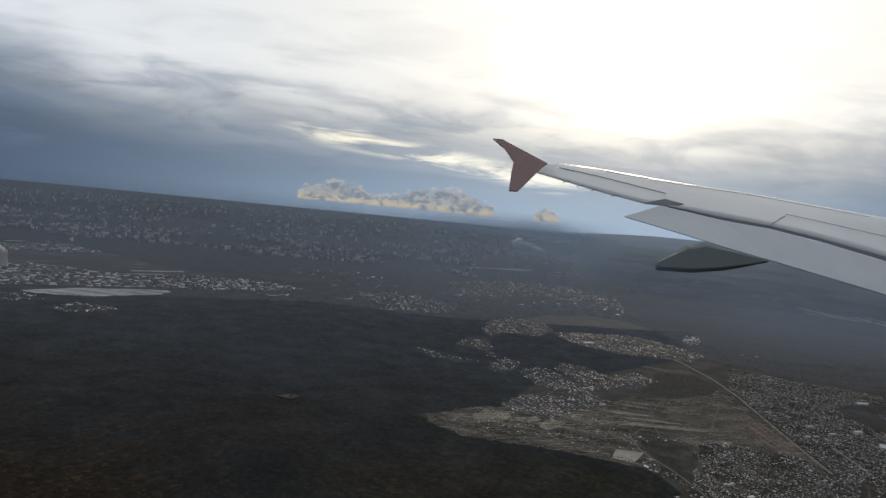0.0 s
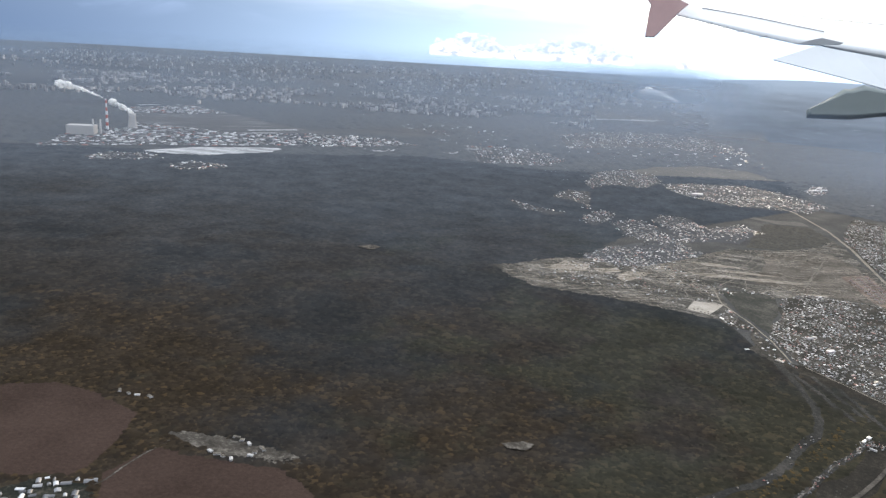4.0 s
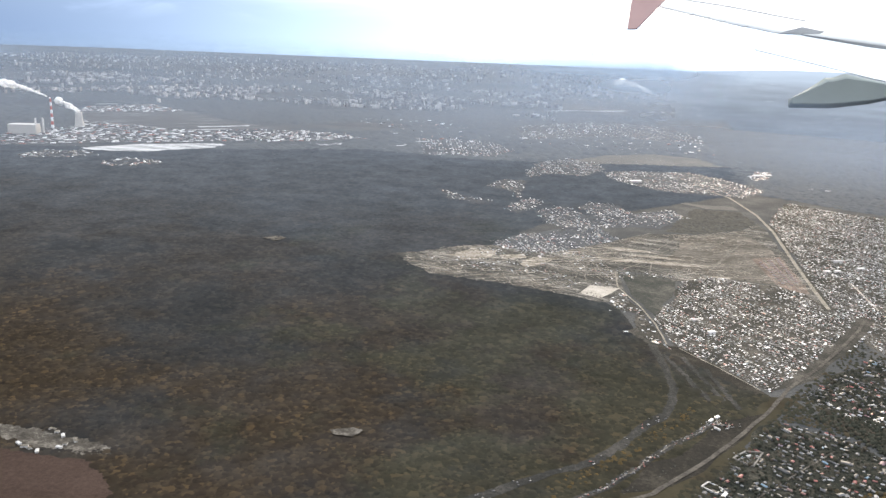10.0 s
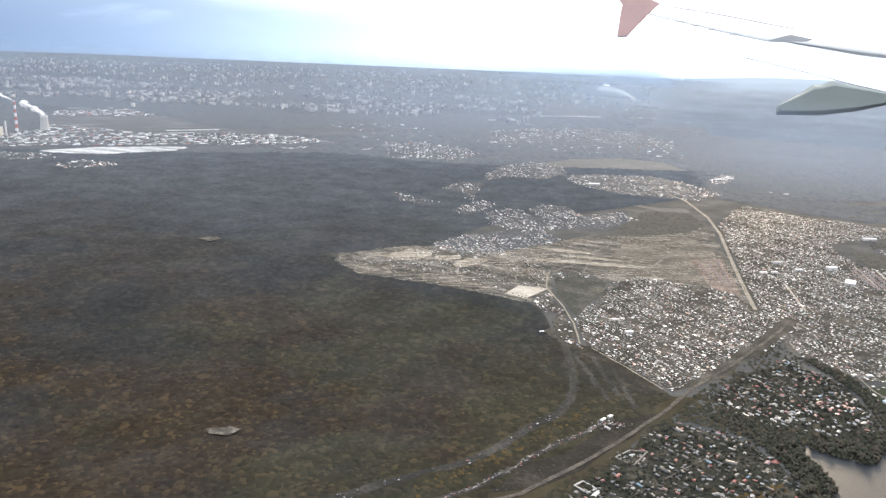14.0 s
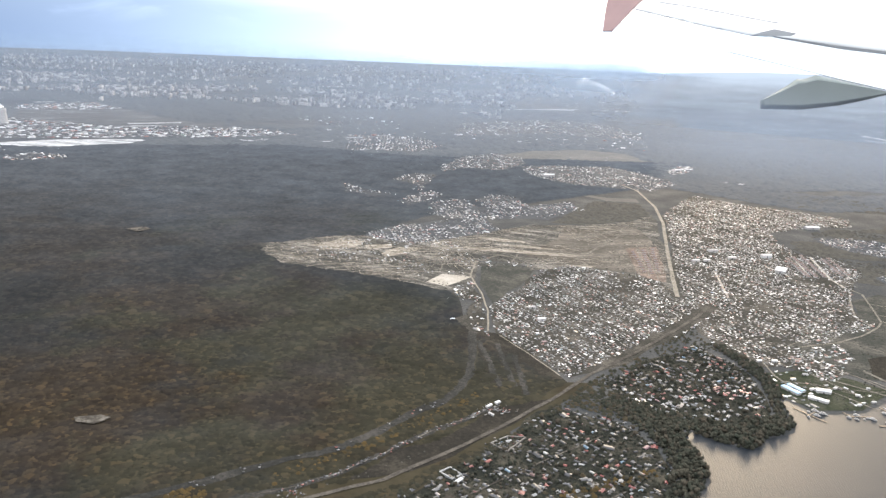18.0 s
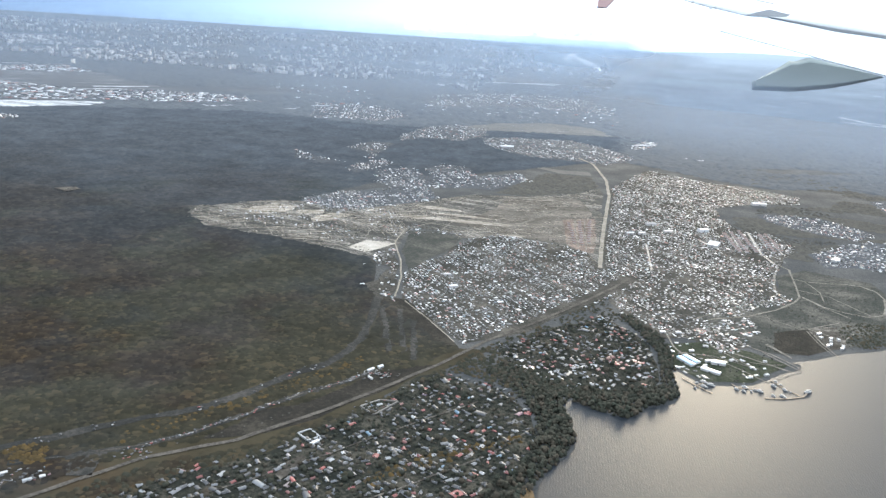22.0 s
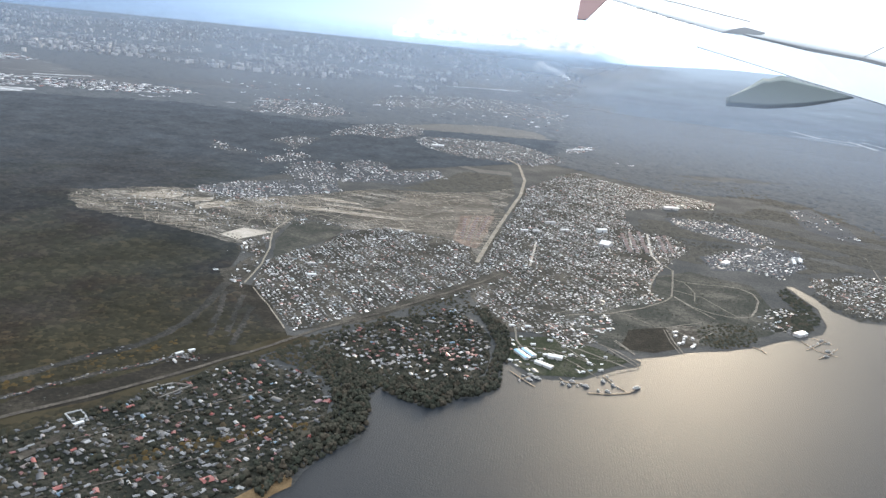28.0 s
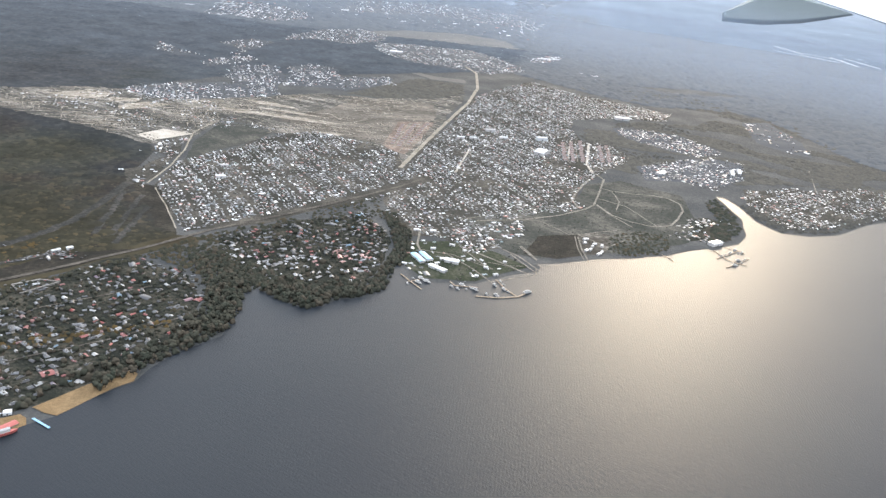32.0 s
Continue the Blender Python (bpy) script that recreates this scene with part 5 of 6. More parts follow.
def hall(name, x, y, sx, sy, h, turn, roof, label, wall=None):
    """A shed with low gable roof, eaves and a door."""
    top = new(name)
    top.matrix_basis = Matrix.Translation((x, y, 0.1)) @ Matrix.Rotation(turn, 4, "Z")
    bm = bmesh.new()
    box(bm, 0, 0, 0, sx, sy, h)
    part("wall", bm, wall or M_GREY, top)
    bm = bmesh.new()
    pr = [(-sy * 0.54, h), (0, h + sy * 0.12), (sy * 0.54, h), (sy * 0.54, h + 0.06), (0, h + sy * 0.12 + 0.06), (-sy * 0.54, h + 0.06)]
    a = [bm.verts.new((-sx * 0.52, u, v)) for u, v in pr]
    b = [bm.verts.new((sx * 0.52, u, v)) for u, v in pr]
    for i in range(6):
        bm.faces.new((a[i], a[(i + 1) % 6], b[(i + 1) % 6], b[i]))
    bm.faces.new(a[::-1])
    bm.faces.new(b)
    bmesh.ops.recalc_face_normals(bm, faces=bm.faces[:])
    part("roof", bm, roof, top)
    bm = bmesh.new()
    box(bm, 0, -sy / 2 - 0.01, 0, min(0.5, sx * 0.2), 0.03, h * 0.6)
    part("door", bm, M_DARK, top)
    return tagged(top, label, "hall")


hall("boat_shed", 207.0, 261.0, 6.0, 1.7, 0.6, -0.96, M_BLUE, "long boat shed with a pale blue metal roof")
hall("boat_shed", 208.9, 262.9, 5.4, 1.7, 0.6, -0.94, M_BLUE, "long boat shed with a pale blue metal roof")
hall("boat_hall", 213.2, 256, 5.4, 1.6, 0.6, -0.53, M_WHITE, "white-roofed boat hall on the marina lawn")
hall("boat_hall", 216.4, 262.4, 4.0, 2.0, 0.7, -0.1, M_WHITE, "white-roofed boat hall on the marina lawn")
hall("boat_hall", 213.6, 263.2, 1.4, 1.0, 0.5, 0.3, M_WHITE, "small white annex beside the boat hall")
hall("market_hall", 240.5, 402, 4.4, 7.5, 1.2, -0.4, M_WHITE, "large market hall with a pale metal roof")
hall("school", 240, 428, 5.0, 2.4, 1.4, 0.4, M_WHITE, "pale flat village school among houses", M_WHITE)
hall("depot", 119.9, 230, 2.2, 0.7, 0.5, 1.0, M_WHITE, "narrow white-roofed depot beside the railway")
hall("depot", 122, 232.6, 1.6, 0.9, 0.5, 0.85, M_WHITE, "white-roofed depot beside the railway")
hall("depot", 120.9, 225.4, 1.8, 0.5, 0.4, -0.75, M_GREY, "narrow grey shed beside the railway")
hall("garage_hall", 116.7, 190.7, 2.4, 0.8, 0.45, 1.05, M_WHITE, "narrow white garage row by the railway")
hall("club_house", 298.6, 311.6, 5.0, 2.4, 0.9, 0.72, M_WHITE, "white-roofed boat club at the river mouth")
hall("shop", 203, 283, 1.6, 1.0, 0.5, 0.4, M_WHITE, "small white shop on the trampled yard")
hall("shop", 208, 284, 1.8, 1.1, 0.5, 0.3, M_WHITE, "small white shop on the trampled yard")
hall("warehouse", 285, 508, 8, 3.5, 1.2, 0.2, M_WHITE, "bright-roofed warehouse behind the village")
hall("warehouse", 128, 649, 9, 4, 1.5, 0.3, M_WHITE, "bright-roofed warehouse in the far village")
hall("warehouse", 292, 396, 5, 2.2, 0.8, 0.9, M_WHITE, "bright-roofed warehouse behind the meadow")
hall("warehouse", 215, 432, 5, 2.0, 1.0, 0.4, M_GREY, "grey warehouse in the village")
hall("warehouse", 222, 420, 4, 1.6, 0.9, 0.4, M_WHITE, "pale warehouse in the village")
hall("warehouse", 132, 305, 3.0, 1.6, 0.7, 0.5, M_WHITE, "pale warehouse at the village edge")
hall("warehouse", 128, 318, 2.6, 1.2, 0.6, 0.5, M_GREY, "grey warehouse at the village edge")
hall("warehouse", 326, 414, 1.4, 9, 0.8, -0.1, M_WHITE, "long white greenhouse across the creek")
hall("warehouse", 330, 418, 1.4, 8, 0.8, -0.1, M_WHITE, "long white greenhouse across the creek")
# walled yards by the railway
def walled(name, corners, h, mat, label):
    """Four thin walls round an open yard."""
    top = new(name)
    for (x1, y1), (x2, y2) in zip(corners, corners[1:] + corners[:1]):
        bm = bmesh.new()
        box(bm, (x1 + x2) / 2, (y1 + y2) / 2, 0.05, math.hypot(x2 - x1, y2 - y1), 0.35, h, math.atan2(y2 - y1, x2 - x1))
        part("wall", bm, mat, top)
    return tagged(top, label, "walled yard")


walled("walled_yard", [(122.2, 209.6), (126.1, 214.1), (130.6, 214.5), (126.5, 206.5)], 0.4, M_WALL, "roofless walled yard with pale concrete walls")
walled("garage_court", [(111.9, 193.7), (114.0, 196.2), (117.0, 193.5), (115.1, 191.3)], 0.4, M_BOATTOP, "square court of white-roofed garages by the railway")


# ---- shore trees ----
def tree_kind(seed):
    r = random.Random(seed)
    top = new("tree")
    bm = bmesh.new()
    cone(bm, 0, 0, 0, 0.09, 0.04, 0.7, 6)
    for k in range(3):
        a = k * 2.1 + seed
        g = bmesh.ops.create_cone(bm, cap_ends=False, segments=4, radius1=0.035, radius2=0.012, depth=0.6,
                                  matrix=Matrix.Translation((0.18 * math.cos(a), 0.18 * math.sin(a), 0.75)) @ Matrix.Rotation(a, 4, "Z") @ Matrix.Rotation(0.7, 4, "Y"))
    part("trunk", bm, M_BARK, top)
    bm = bmesh.new()
    for k in range(9):
        a, d = r.uniform(0, 6.28), r.uniform(0.1, 0.5)
        rad = r.uniform(0.22, 0.42)
        g = bmesh.ops.create_icosphere(bm, subdivisions=2, radius=rad, matrix=Matrix.Translation((d * math.cos(a), d * math.sin(a), r.uniform(0.6, 1.5))))
        for v in g["verts"]:
            v.co += noise.noise_vector(v.co * 5.0 + Vector((seed, k, 0))) * 0.12
    part("crown", bm, M_TREE, top)
    return top


TREES = [tree_kind(s) for s in range(4)]
line = np.array(SHORE[8:28], float)
seg = np.hypot(*np.diff(line, axis=0).T)
along = np.concatenate([[0], np.cumsum(seg)])
spots = []
for k in range(360):
    s = HR.uniform(26, along[-1])
    q = np.array([np.interp(s, along, line[:, i]) for i in (0, 1)])
    d = np.array([np.interp(s + 1, along, line[:, i]) for i in (0, 1)]) - q
    d /= max(np.hypot(*d), 1e-6)
    depth = HR.uniform(0.2, 1) ** 1.4 * 9
    q = q + np.array([-d[1], d[0]]) * depth
    spots.append(q)
spots = np.array(spots)
spots = spots[~inside(spots, RIVER) & ~inside(spots, PARK)][:230]
for k, (x, y) in enumerate(spots):
    m = Matrix.Translation((x, y, 0.04)) @ Matrix.Rotation(HR.uniform(0, 6.28), 4, "Z")
    s = HR.uniform(0.75, 1.25)
    if k < 4:
        ob = TREES[k]
        ob.matrix_basis = m
    else:
        ob = copy_thing(TREES[k % 4], m)
    ob.scale = (s, s, s * HR.uniform(0.85, 1.15))
    tagged(ob, "leafy dark green tree on the wooded river bank", "tree", "river bank trees")


def thicket(name, poly, step, size, label, dens=1.0, mat=M_BUSH, tall=1.0):
    a = np.asarray(poly, float)
    p = scatter(*(a[:, 0].min(), a[:, 0].max(), a[:, 1].min(), a[:, 1].max()), step, HR)
    p = p[inside(p, poly) & ~inside(p, RIVER) & ~near_line(p, RAILWAY, 2.6) & (HR.random(len(p)) < dens)]
    r = size * HR.uniform(0.6, 1.3, len(p))
    ob = many(name, CROWN if tall < 1 else BLOB2 if len(p) < 1500 else BLOB1, np.c_[p, np.full(len(p), 0.04) if tall < 1 else r * 0.6], np.stack([r, r, r * tall * HR.uniform(0.9, 1.4, len(p))], 1), HR.uniform(0, 6.3, len(p)), mat, HR)
    return tagged(ob, label, "trees", "", "stuff")


thicket("bank_thicket", [(158, 181), (163, 193), (167, 207), (164, 218), (157, 231), (150, 239), (155, 246), (164, 240), (172, 230), (175, 210), (171, 197), (162, 182)], 1.0, 0.52, "dense dark thicket along the river bank")
thicket("bank_thicket", [(164, 242), (174, 237), (186, 233), (198, 243), (199.5, 266), (194, 284), (190, 295), (193, 296), (202, 280), (204, 262), (203, 238), (192, 227), (186, 220), (172, 228)], 1.0, 0.52, "dense dark thicket round the cottage point")
thicket("quay_thicket", [(126, 142), (139, 149), (146, 156), (150, 161), (154, 170), (160, 182), (157, 184), (151, 172), (146, 163), (136, 154), (124, 146)], 1.2, 0.6, "dark trees between cottages and beach", 0.35)
thicket("rail_thicket", [(60, 143), (84, 172), (105, 186), (120, 203), (137, 236), (150, 257), (165, 278), (168, 276), (152, 254), (140, 233), (127, 213), (121, 199), (105, 182), (92, 168), (70, 140)], 1.3, 0.7, "bushy dark strip between railway and gardens", 0.75, M_BROWN, 0.7)
thicket("garden_belt", [(96, 150), (110, 165), (130, 185), (150, 205), (160, 215), (162, 211), (150, 198), (132, 178), (112, 158), (98, 143)], 1.4, 0.7, "dark tree belt through the cottage gardens", 0.4, M_BROWN, 0.7)
thicket("mouth_wood", [(296, 312), (304, 318), (311, 330), (313, 350), (309, 368), (304, 360), (305, 340), (298, 325)], 1.5, 1.0, "dark trees on the point at the creek mouth", 0.8, M_BUSH, 0.6)
thicket("bank_wood", [(140, 236), (152, 254), (162, 243), (174, 237), (184, 236), (172, 228), (164, 222), (156, 231)], 1.2, 0.7, "dark trees between the two cottage villages", 0.85, M_BROWN, 0.7)
thicket("rail_wood", [(166, 283), (178, 300), (186, 312), (190, 298), (198, 284), (186, 291), (172, 279)], 1.3, 0.55, "dark trees between railway and cottages", 0.6, M_BROWN, 0.7)
thicket("meadow_wood", [(264, 305), (273.7, 314.5), (283, 314), (283.2, 302.5), (277.4, 293.5), (266.1, 288), (261.4, 291.5)], 1.2, 0.6, "brown bare wood beside the river meadow", 0.8, M_BROWN, 0.5)
thicket("creek_bank_wood", [(318, 362), (322, 345), (328, 337), (348, 344), (366, 364), (380, 374), (420, 388), (420, 394), (376, 380), (346, 352), (330, 345), (322, 368)], 1.6, 1.0, "dark trees along the far creek bank", 0.7, M_SCRUB, 0.6)
thicket("village_wood", GAP_WOOD, 2.0, 1.0, "dark grey wood between the villages", 0.8, M_SCRUB, 0.4)
sheet("wood_floor", MIDDLE_WOOD, 0.065, M_NEARLAND, 5, 2, "dark soil under the low wood", "wood floor")
thicket("village_trees", VILLAGE_MAIN, 2.6, 0.45, "dark bare trees standing between village houses", 0.22, M_BUSH, 0.6)


# ---- river craft and piers ----
def boat_kind(name, length, label):
    """A small craft with hull, deck and cabin."""
    top = new(name)
    w = length * 0.3
    bm = bmesh.new()
    pr = [(-0.5, 0.42), (-0.2, 0.5), (0.2, 0.42), (0.5, 0.0), (0.2, -0.42), (-0.2, -0.5), (-0.5, -0.42)]
    lo = [bm.verts.new((x * length * 0.92, y * w * 0.75, 0)) for x, y in pr]
    hi = [bm.verts.new((x * length, y * w, length * 0.14)) for x, y in pr]
    for i in range(7):
        bm.faces.new((lo[i], lo[(i + 1) % 7], hi[(i + 1) % 7], hi[i]))
    bm.faces.new(lo[::-1])
    bm.faces.new(hi)
    bmesh.ops.recalc_face_normals(bm, faces=bm.faces[:])
    part("hull", bm, M_GREY, top)
    bm = bmesh.new()
    vs = box(bm, -length * 0.08, 0, length * 0.14, length * 0.45, w * 0.6, length * 0.14)
    cabin = part("cabin", bm, M_GREY, top)
    bm = bmesh.new()
    box(bm, length * 0.15, 0, length * 0.19, length * 0.02, w * 0.5, length * 0.06)
    part("windscreen", bm, M_PANE, cabin)
    bm = bmesh.new()
    box(bm, -length * 0.08, 0, length * 0.28, length * 0.5, w * 0.66, length * 0.025)
    part("cabin_roof", bm, M_BOATTOP, top)
    return tagged(top, label, "boat", "boats at the marina")


BOAT = boat_kind("motor_boat", 1.5, "small white motor boat moored at a pier")
BOAT.matrix_basis = Matrix.Translation((218.3, 246.0, 0.13)) @ Matrix.Rotation(-0.8, 4, "Z")
MOORED = [(220, 245.2), (220.9, 247.8), (222.2, 245.7), (223.4, 246.8), (224.6, 246.2), (230.6, 254), (231.5, 252.4), (229.3, 250.9), (231.8, 249.2), (233, 248.2), (227.6, 244.4), (230.1, 244.7), (208, 247.3), (207, 243.6), (209.6, 245.2),
          (298.7, 301.3), (300.4, 303), (302.2, 305.2), (304.6, 308.7), (305, 306.4), (306.4, 307.4), (303.5, 299.4), (304.1, 297.7), (305.8, 300.8), (301.3, 294.3)]
for k, (x, y) in enumerate(MOORED):
    size = 1.0 + 0.35 * math.sin(k * 1.9)
    ob = copy_thing(BOAT, Matrix.Translation((x, y, 0.13)) @ Matrix.Rotation((-0.8 if x < 260 else 0.5) + 0.4 * math.sin(k * 2.3), 4, "Z"))
    ob.scale = (size, size, size)
CRUISER = boat_kind("cabin_cruiser", 2.2, "white cabin cruiser moored beside the marina lawn")
CRUISER.matrix_basis = Matrix.Translation((210, 248, 0.13)) @ Matrix.Rotation(-0.5, 4, "Z")
copy_thing(CRUISER, Matrix.Translation((211.7, 246.6, 0.13)) @ Matrix.Rotation(-0.4, 4, "Z"))
SHIP = boat_kind("river_ship", 2.6, "white river ship moored at the end of the long pier")
SHIP.matrix_basis = Matrix.Translation((238, 249.6, 0.13)) @ Matrix.Rotation(0.5, 4, "Z")
LAUNCH = boat_kind("red_launch", 3.4, "long launch with a red awning at the beach")
LAUNCH.matrix_basis = Matrix.Translation((154.5, 161.2, 0.13)) @ Matrix.Rotation(0.85, 4, "Z")
LAUNCH.children[2].data.materials[0] = M_REDP


def pier(points, width, label):
    """A plank deck on piles along a bent line."""
    top = new("pier")
    for (x1, y1), (x2, y2) in zip(points, points[1:]):
        n = math.hypot(x2 - x1, y2 - y1)
        bm = bmesh.new()
        box(bm, (x1 + x2) / 2, (y1 + y2) / 2, 0.24, n + width * 0.5, width, 0.06, math.atan2(y2 - y1, x2 - x1))
        part("deck", bm, M_WOOD, top)
        for i in range(int(n / 1.2) + 1):
            f = min(1, i * 1.2 / n)
            bm = bmesh.new()
            cone(bm, x1 + (x2 - x1) * f, y1 + (y2 - y1) * f, 0.0, 0.07, 0.07, 0.36, 6)
            part("pile", bm, M_DARK, top)
    return tagged(top, label, "pier")


pier([(224.9, 242.4), (230.4, 243.4), (235.6, 246), (237.3, 248.5)], 0.45, "long curved wooden pier enclosing the marina")
pier([(229.3, 254.7), (231.9, 250), (234.9, 246.4)], 0.35, "short wooden landing stage with boats")
pier([(204.3, 248.9), (207.2, 245.5), (210.9, 241.5)], 0.35, "short wooden landing stage with boats")
pier([(206.6, 244.2), (209.8, 247.6)], 0.3, "short wooden landing stage with boats")
pier([(217.5, 249), (219, 246.8), (225, 247.8)], 0.3, "short wooden landing stage with boats")
for line in ([(297, 305.7), (299.7, 298.4), (305, 295.3)], [(296.6, 298.1), (301.4, 303.4), (305.6, 308.7)], [(298.2, 291.3), (303.2, 296.9), (307.5, 302.5)], [(301.8, 310.2), (305.2, 309), (306.9, 306.6)]):
    pier(line, 0.35, "wooden boat club pier with moored boats")
pier([(278.9, 293.8), (281.1, 291.9), (281.7, 289.8)], 0.35, "low breakwater of planks")
pier([(155.9, 166), (159.8, 164.4)], 0.4, "blue-painted bathing jetty at the beach").children[0].data.materials[0] = M_BLUE
pier([(143.7, 151), (146.7, 149.1), (145.8, 148.1)], 0.5, "wooden landing stage below the cottages")

# ---- power station ----
def turned(name, profile, x, y, mat, parent, seg=20, label=""):
    """A round body from radius and height pairs."""
    bm = bmesh.new()
    rings = [[bm.verts.new((x + r * math.cos(6.2832 * k / seg), y + r * math.sin(6.2832 * k / seg), z)) for k in range(seg)] for r, z in profile]
    for a, b in zip(rings, rings[1:]):
        for k in range(seg):
            bm.faces.new((a[k], a[(k + 1) % seg], b[(k + 1) % seg], b[k]))
    bm.faces.new(rings[-1])
    for f in bm.faces:
        f.smooth = True
    return part(name, bm, mat, parent, label)


stack = new("striped_chimney")
for k in range(8):
    turned("band", [(1.5 - 0.1 * k, 3.9 * k), (1.4 - 0.1 * k, 3.9 * (k + 1))], -464, 758, M_REDP if k % 2 else M_WHITE, stack)
tagged(stack, "tall red and white striped power station chimney", "chimney")
ct = new("cooling_tower")
turned("shell", [(5.2, 0), (4.4, 4), (3.7, 9), (3.5, 12), (3.8, 15.5)], -452, 786, M_GREY, ct)
tagged(ct, "grey concrete cooling tower giving off steam", "cooling tower")
pp = new("power_station")
for x, y, sx, sy, h in ((-462, 712, 26, 14, 9), (-472, 714, 12, 12, 6)):
    bm = bmesh.new()
    box(bm, x, y, 0, sx, sy, h, 0.3)
    part("hall", bm, M_GREY, pp)
for x, y in ((-452, 716), (-446, 719)):
    turned("stack", [(1.2, 0), (0.8, 15)], x, y, M_GREY, pp)
tagged(pp, "pale power station hall with two short stacks", "power station")


def vapour(name, spots, mat, seed, label, category, group="", squash=0.8, sub=BLOB2, kind=""):
    """A drift of joined puffs: rows of x, y, z, radius."""
    r = np.random.default_rng(seed)
    s = np.asarray(spots, float)
    size = np.stack([s[:, 3] * r.uniform(1.0, 1.3, len(s)), s[:, 3], s[:, 3] * squash * r.uniform(0.8, 1.1, len(s))], 1)
    ob = many(name, sub, s[:, :3], size, r.uniform(0, 6.3, len(s)), mat, r)
    for f in ob.data.polygons:
        f.use_smooth = True
    return tagged(ob, label, category, group, kind)


def plume(x, y, z, dx, dz, length, r0, r1, n, seed):
    r = np.random.default_rng(seed)
    k = np.linspace(0, 1, n) ** 0.8
    rad = r0 + (r1 - r0) * k
    return np.stack([x + dx * length * k + r.normal(0, 0.25, n) * rad, y + r.normal(0, 0.25, n) * rad, z + dz * length * k ** 0.7 + r.normal(0, 0.3, n) * rad, rad * r.uniform(0.6, 1.1, n)], 1)


vapour("steam_plume", plume(-465, 758, 31, -1.0, 0.28, 52, 0.8, 3.6, 40, 3), M_STEAM, 3, "white steam drifting from the striped chimney", "steam")
vapour("steam_plume", plume(-452, 786, 15.5, -1.0, 0.45, 24, 2.2, 3.2, 24, 4), M_STEAM, 4, "white steam rising from the cooling tower", "steam")
vapour("steam_plume", plume(262, 2040, 4, -1.0, 0.32, 80, 4, 10, 36, 6), M_STEAM, 6, "white steam drifting over far works", "steam")

# ---- glowing backdrop painted as hazy lowland on the horizon behind the dip ----
def make_lowland_glow():
    m = bpy.data.materials.new("lowland_glow")
    m.use_nodes = True
    n = Nodes(m.node_tree)
    m.node_tree.nodes.clear()
    p = place(n)
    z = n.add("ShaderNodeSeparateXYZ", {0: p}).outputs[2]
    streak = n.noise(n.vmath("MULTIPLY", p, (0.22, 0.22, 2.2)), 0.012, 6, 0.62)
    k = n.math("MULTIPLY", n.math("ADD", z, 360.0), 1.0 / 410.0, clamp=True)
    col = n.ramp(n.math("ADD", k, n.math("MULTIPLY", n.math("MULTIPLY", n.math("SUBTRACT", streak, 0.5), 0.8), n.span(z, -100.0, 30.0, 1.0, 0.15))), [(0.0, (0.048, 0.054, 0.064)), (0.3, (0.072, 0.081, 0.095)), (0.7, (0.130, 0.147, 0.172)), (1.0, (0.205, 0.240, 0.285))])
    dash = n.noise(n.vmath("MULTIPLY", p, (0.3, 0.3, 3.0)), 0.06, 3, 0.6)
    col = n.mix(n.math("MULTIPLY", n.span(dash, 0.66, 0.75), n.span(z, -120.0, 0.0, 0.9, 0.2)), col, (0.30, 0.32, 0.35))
    # the wall glows: emission stands in for bright haze over distant land
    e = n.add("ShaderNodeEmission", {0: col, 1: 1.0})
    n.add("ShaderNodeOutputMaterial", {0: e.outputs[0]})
    return m


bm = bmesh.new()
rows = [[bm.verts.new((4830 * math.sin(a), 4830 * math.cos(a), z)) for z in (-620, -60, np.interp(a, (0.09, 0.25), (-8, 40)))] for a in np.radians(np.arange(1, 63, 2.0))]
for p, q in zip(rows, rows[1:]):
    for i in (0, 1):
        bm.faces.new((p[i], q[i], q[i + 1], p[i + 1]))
tagged(part("lowland_backdrop", bm, make_lowland_glow()), "glowing backdrop painted as hazy blue-grey lowland at the horizon", "backdrop", "", "structure")

# ---- aircraft wing ----
# In life the wing travels with the eye, which a place that stands still cannot hold. It stands far off at a large
# scale instead, so that its bearing hardly changes along the way.
EYE0 = Vector((0, 0, 105.5))
WING_TURN = Matrix.Rotation(radians(-1.85), 4, "Z")
WING_BASE = Matrix.Translation(EYE0) @ WING_TURN @ look((0, 0, 0), (-0.0036, 0.9984, -0.0618), 5.54).to_4x4()
WING_FAR, WING_UNIT = 4300.0, 4300.0 / 1365.0
wing = new("aircraft_wing")
wing.matrix_basis = WING_BASE


def wp(h, v, deep=0.0):
    """A wing point: h to the right and v upward of the wing's middle axis, deep: how far behind its plane."""
    k = (WING_FAR + deep) / WING_FAR
    return Vector((h * WING_UNIT * k, v * WING_UNIT * k, -(WING_FAR + deep)))


def panel(name, outline, thick, mat, label="", parent=None):
    """A panel with front skin, edge and back."""
    bm = bmesh.new()
    top = [bm.verts.new(wp(*p)) for p in outline]
    low = [bm.verts.new(wp(h, v - thick * 0.6, d + thick * 4)) for h, v, d in outline]
    n = len(outline)
    bm.faces.new(top)
    bm.faces.new(low[::-1])
    for i in range(n):
        bm.faces.new((top[i], low[i], low[(i + 1) % n], top[(i + 1) % n]))
    bmesh.ops.triangulate(bm, faces=[x for x in bm.faces if len(x.verts) > 4])
    bmesh.ops.recalc_face_normals(bm, faces=bm.faces[:])
    return part(name, bm, mat, parent or wing, label)


LE = 420
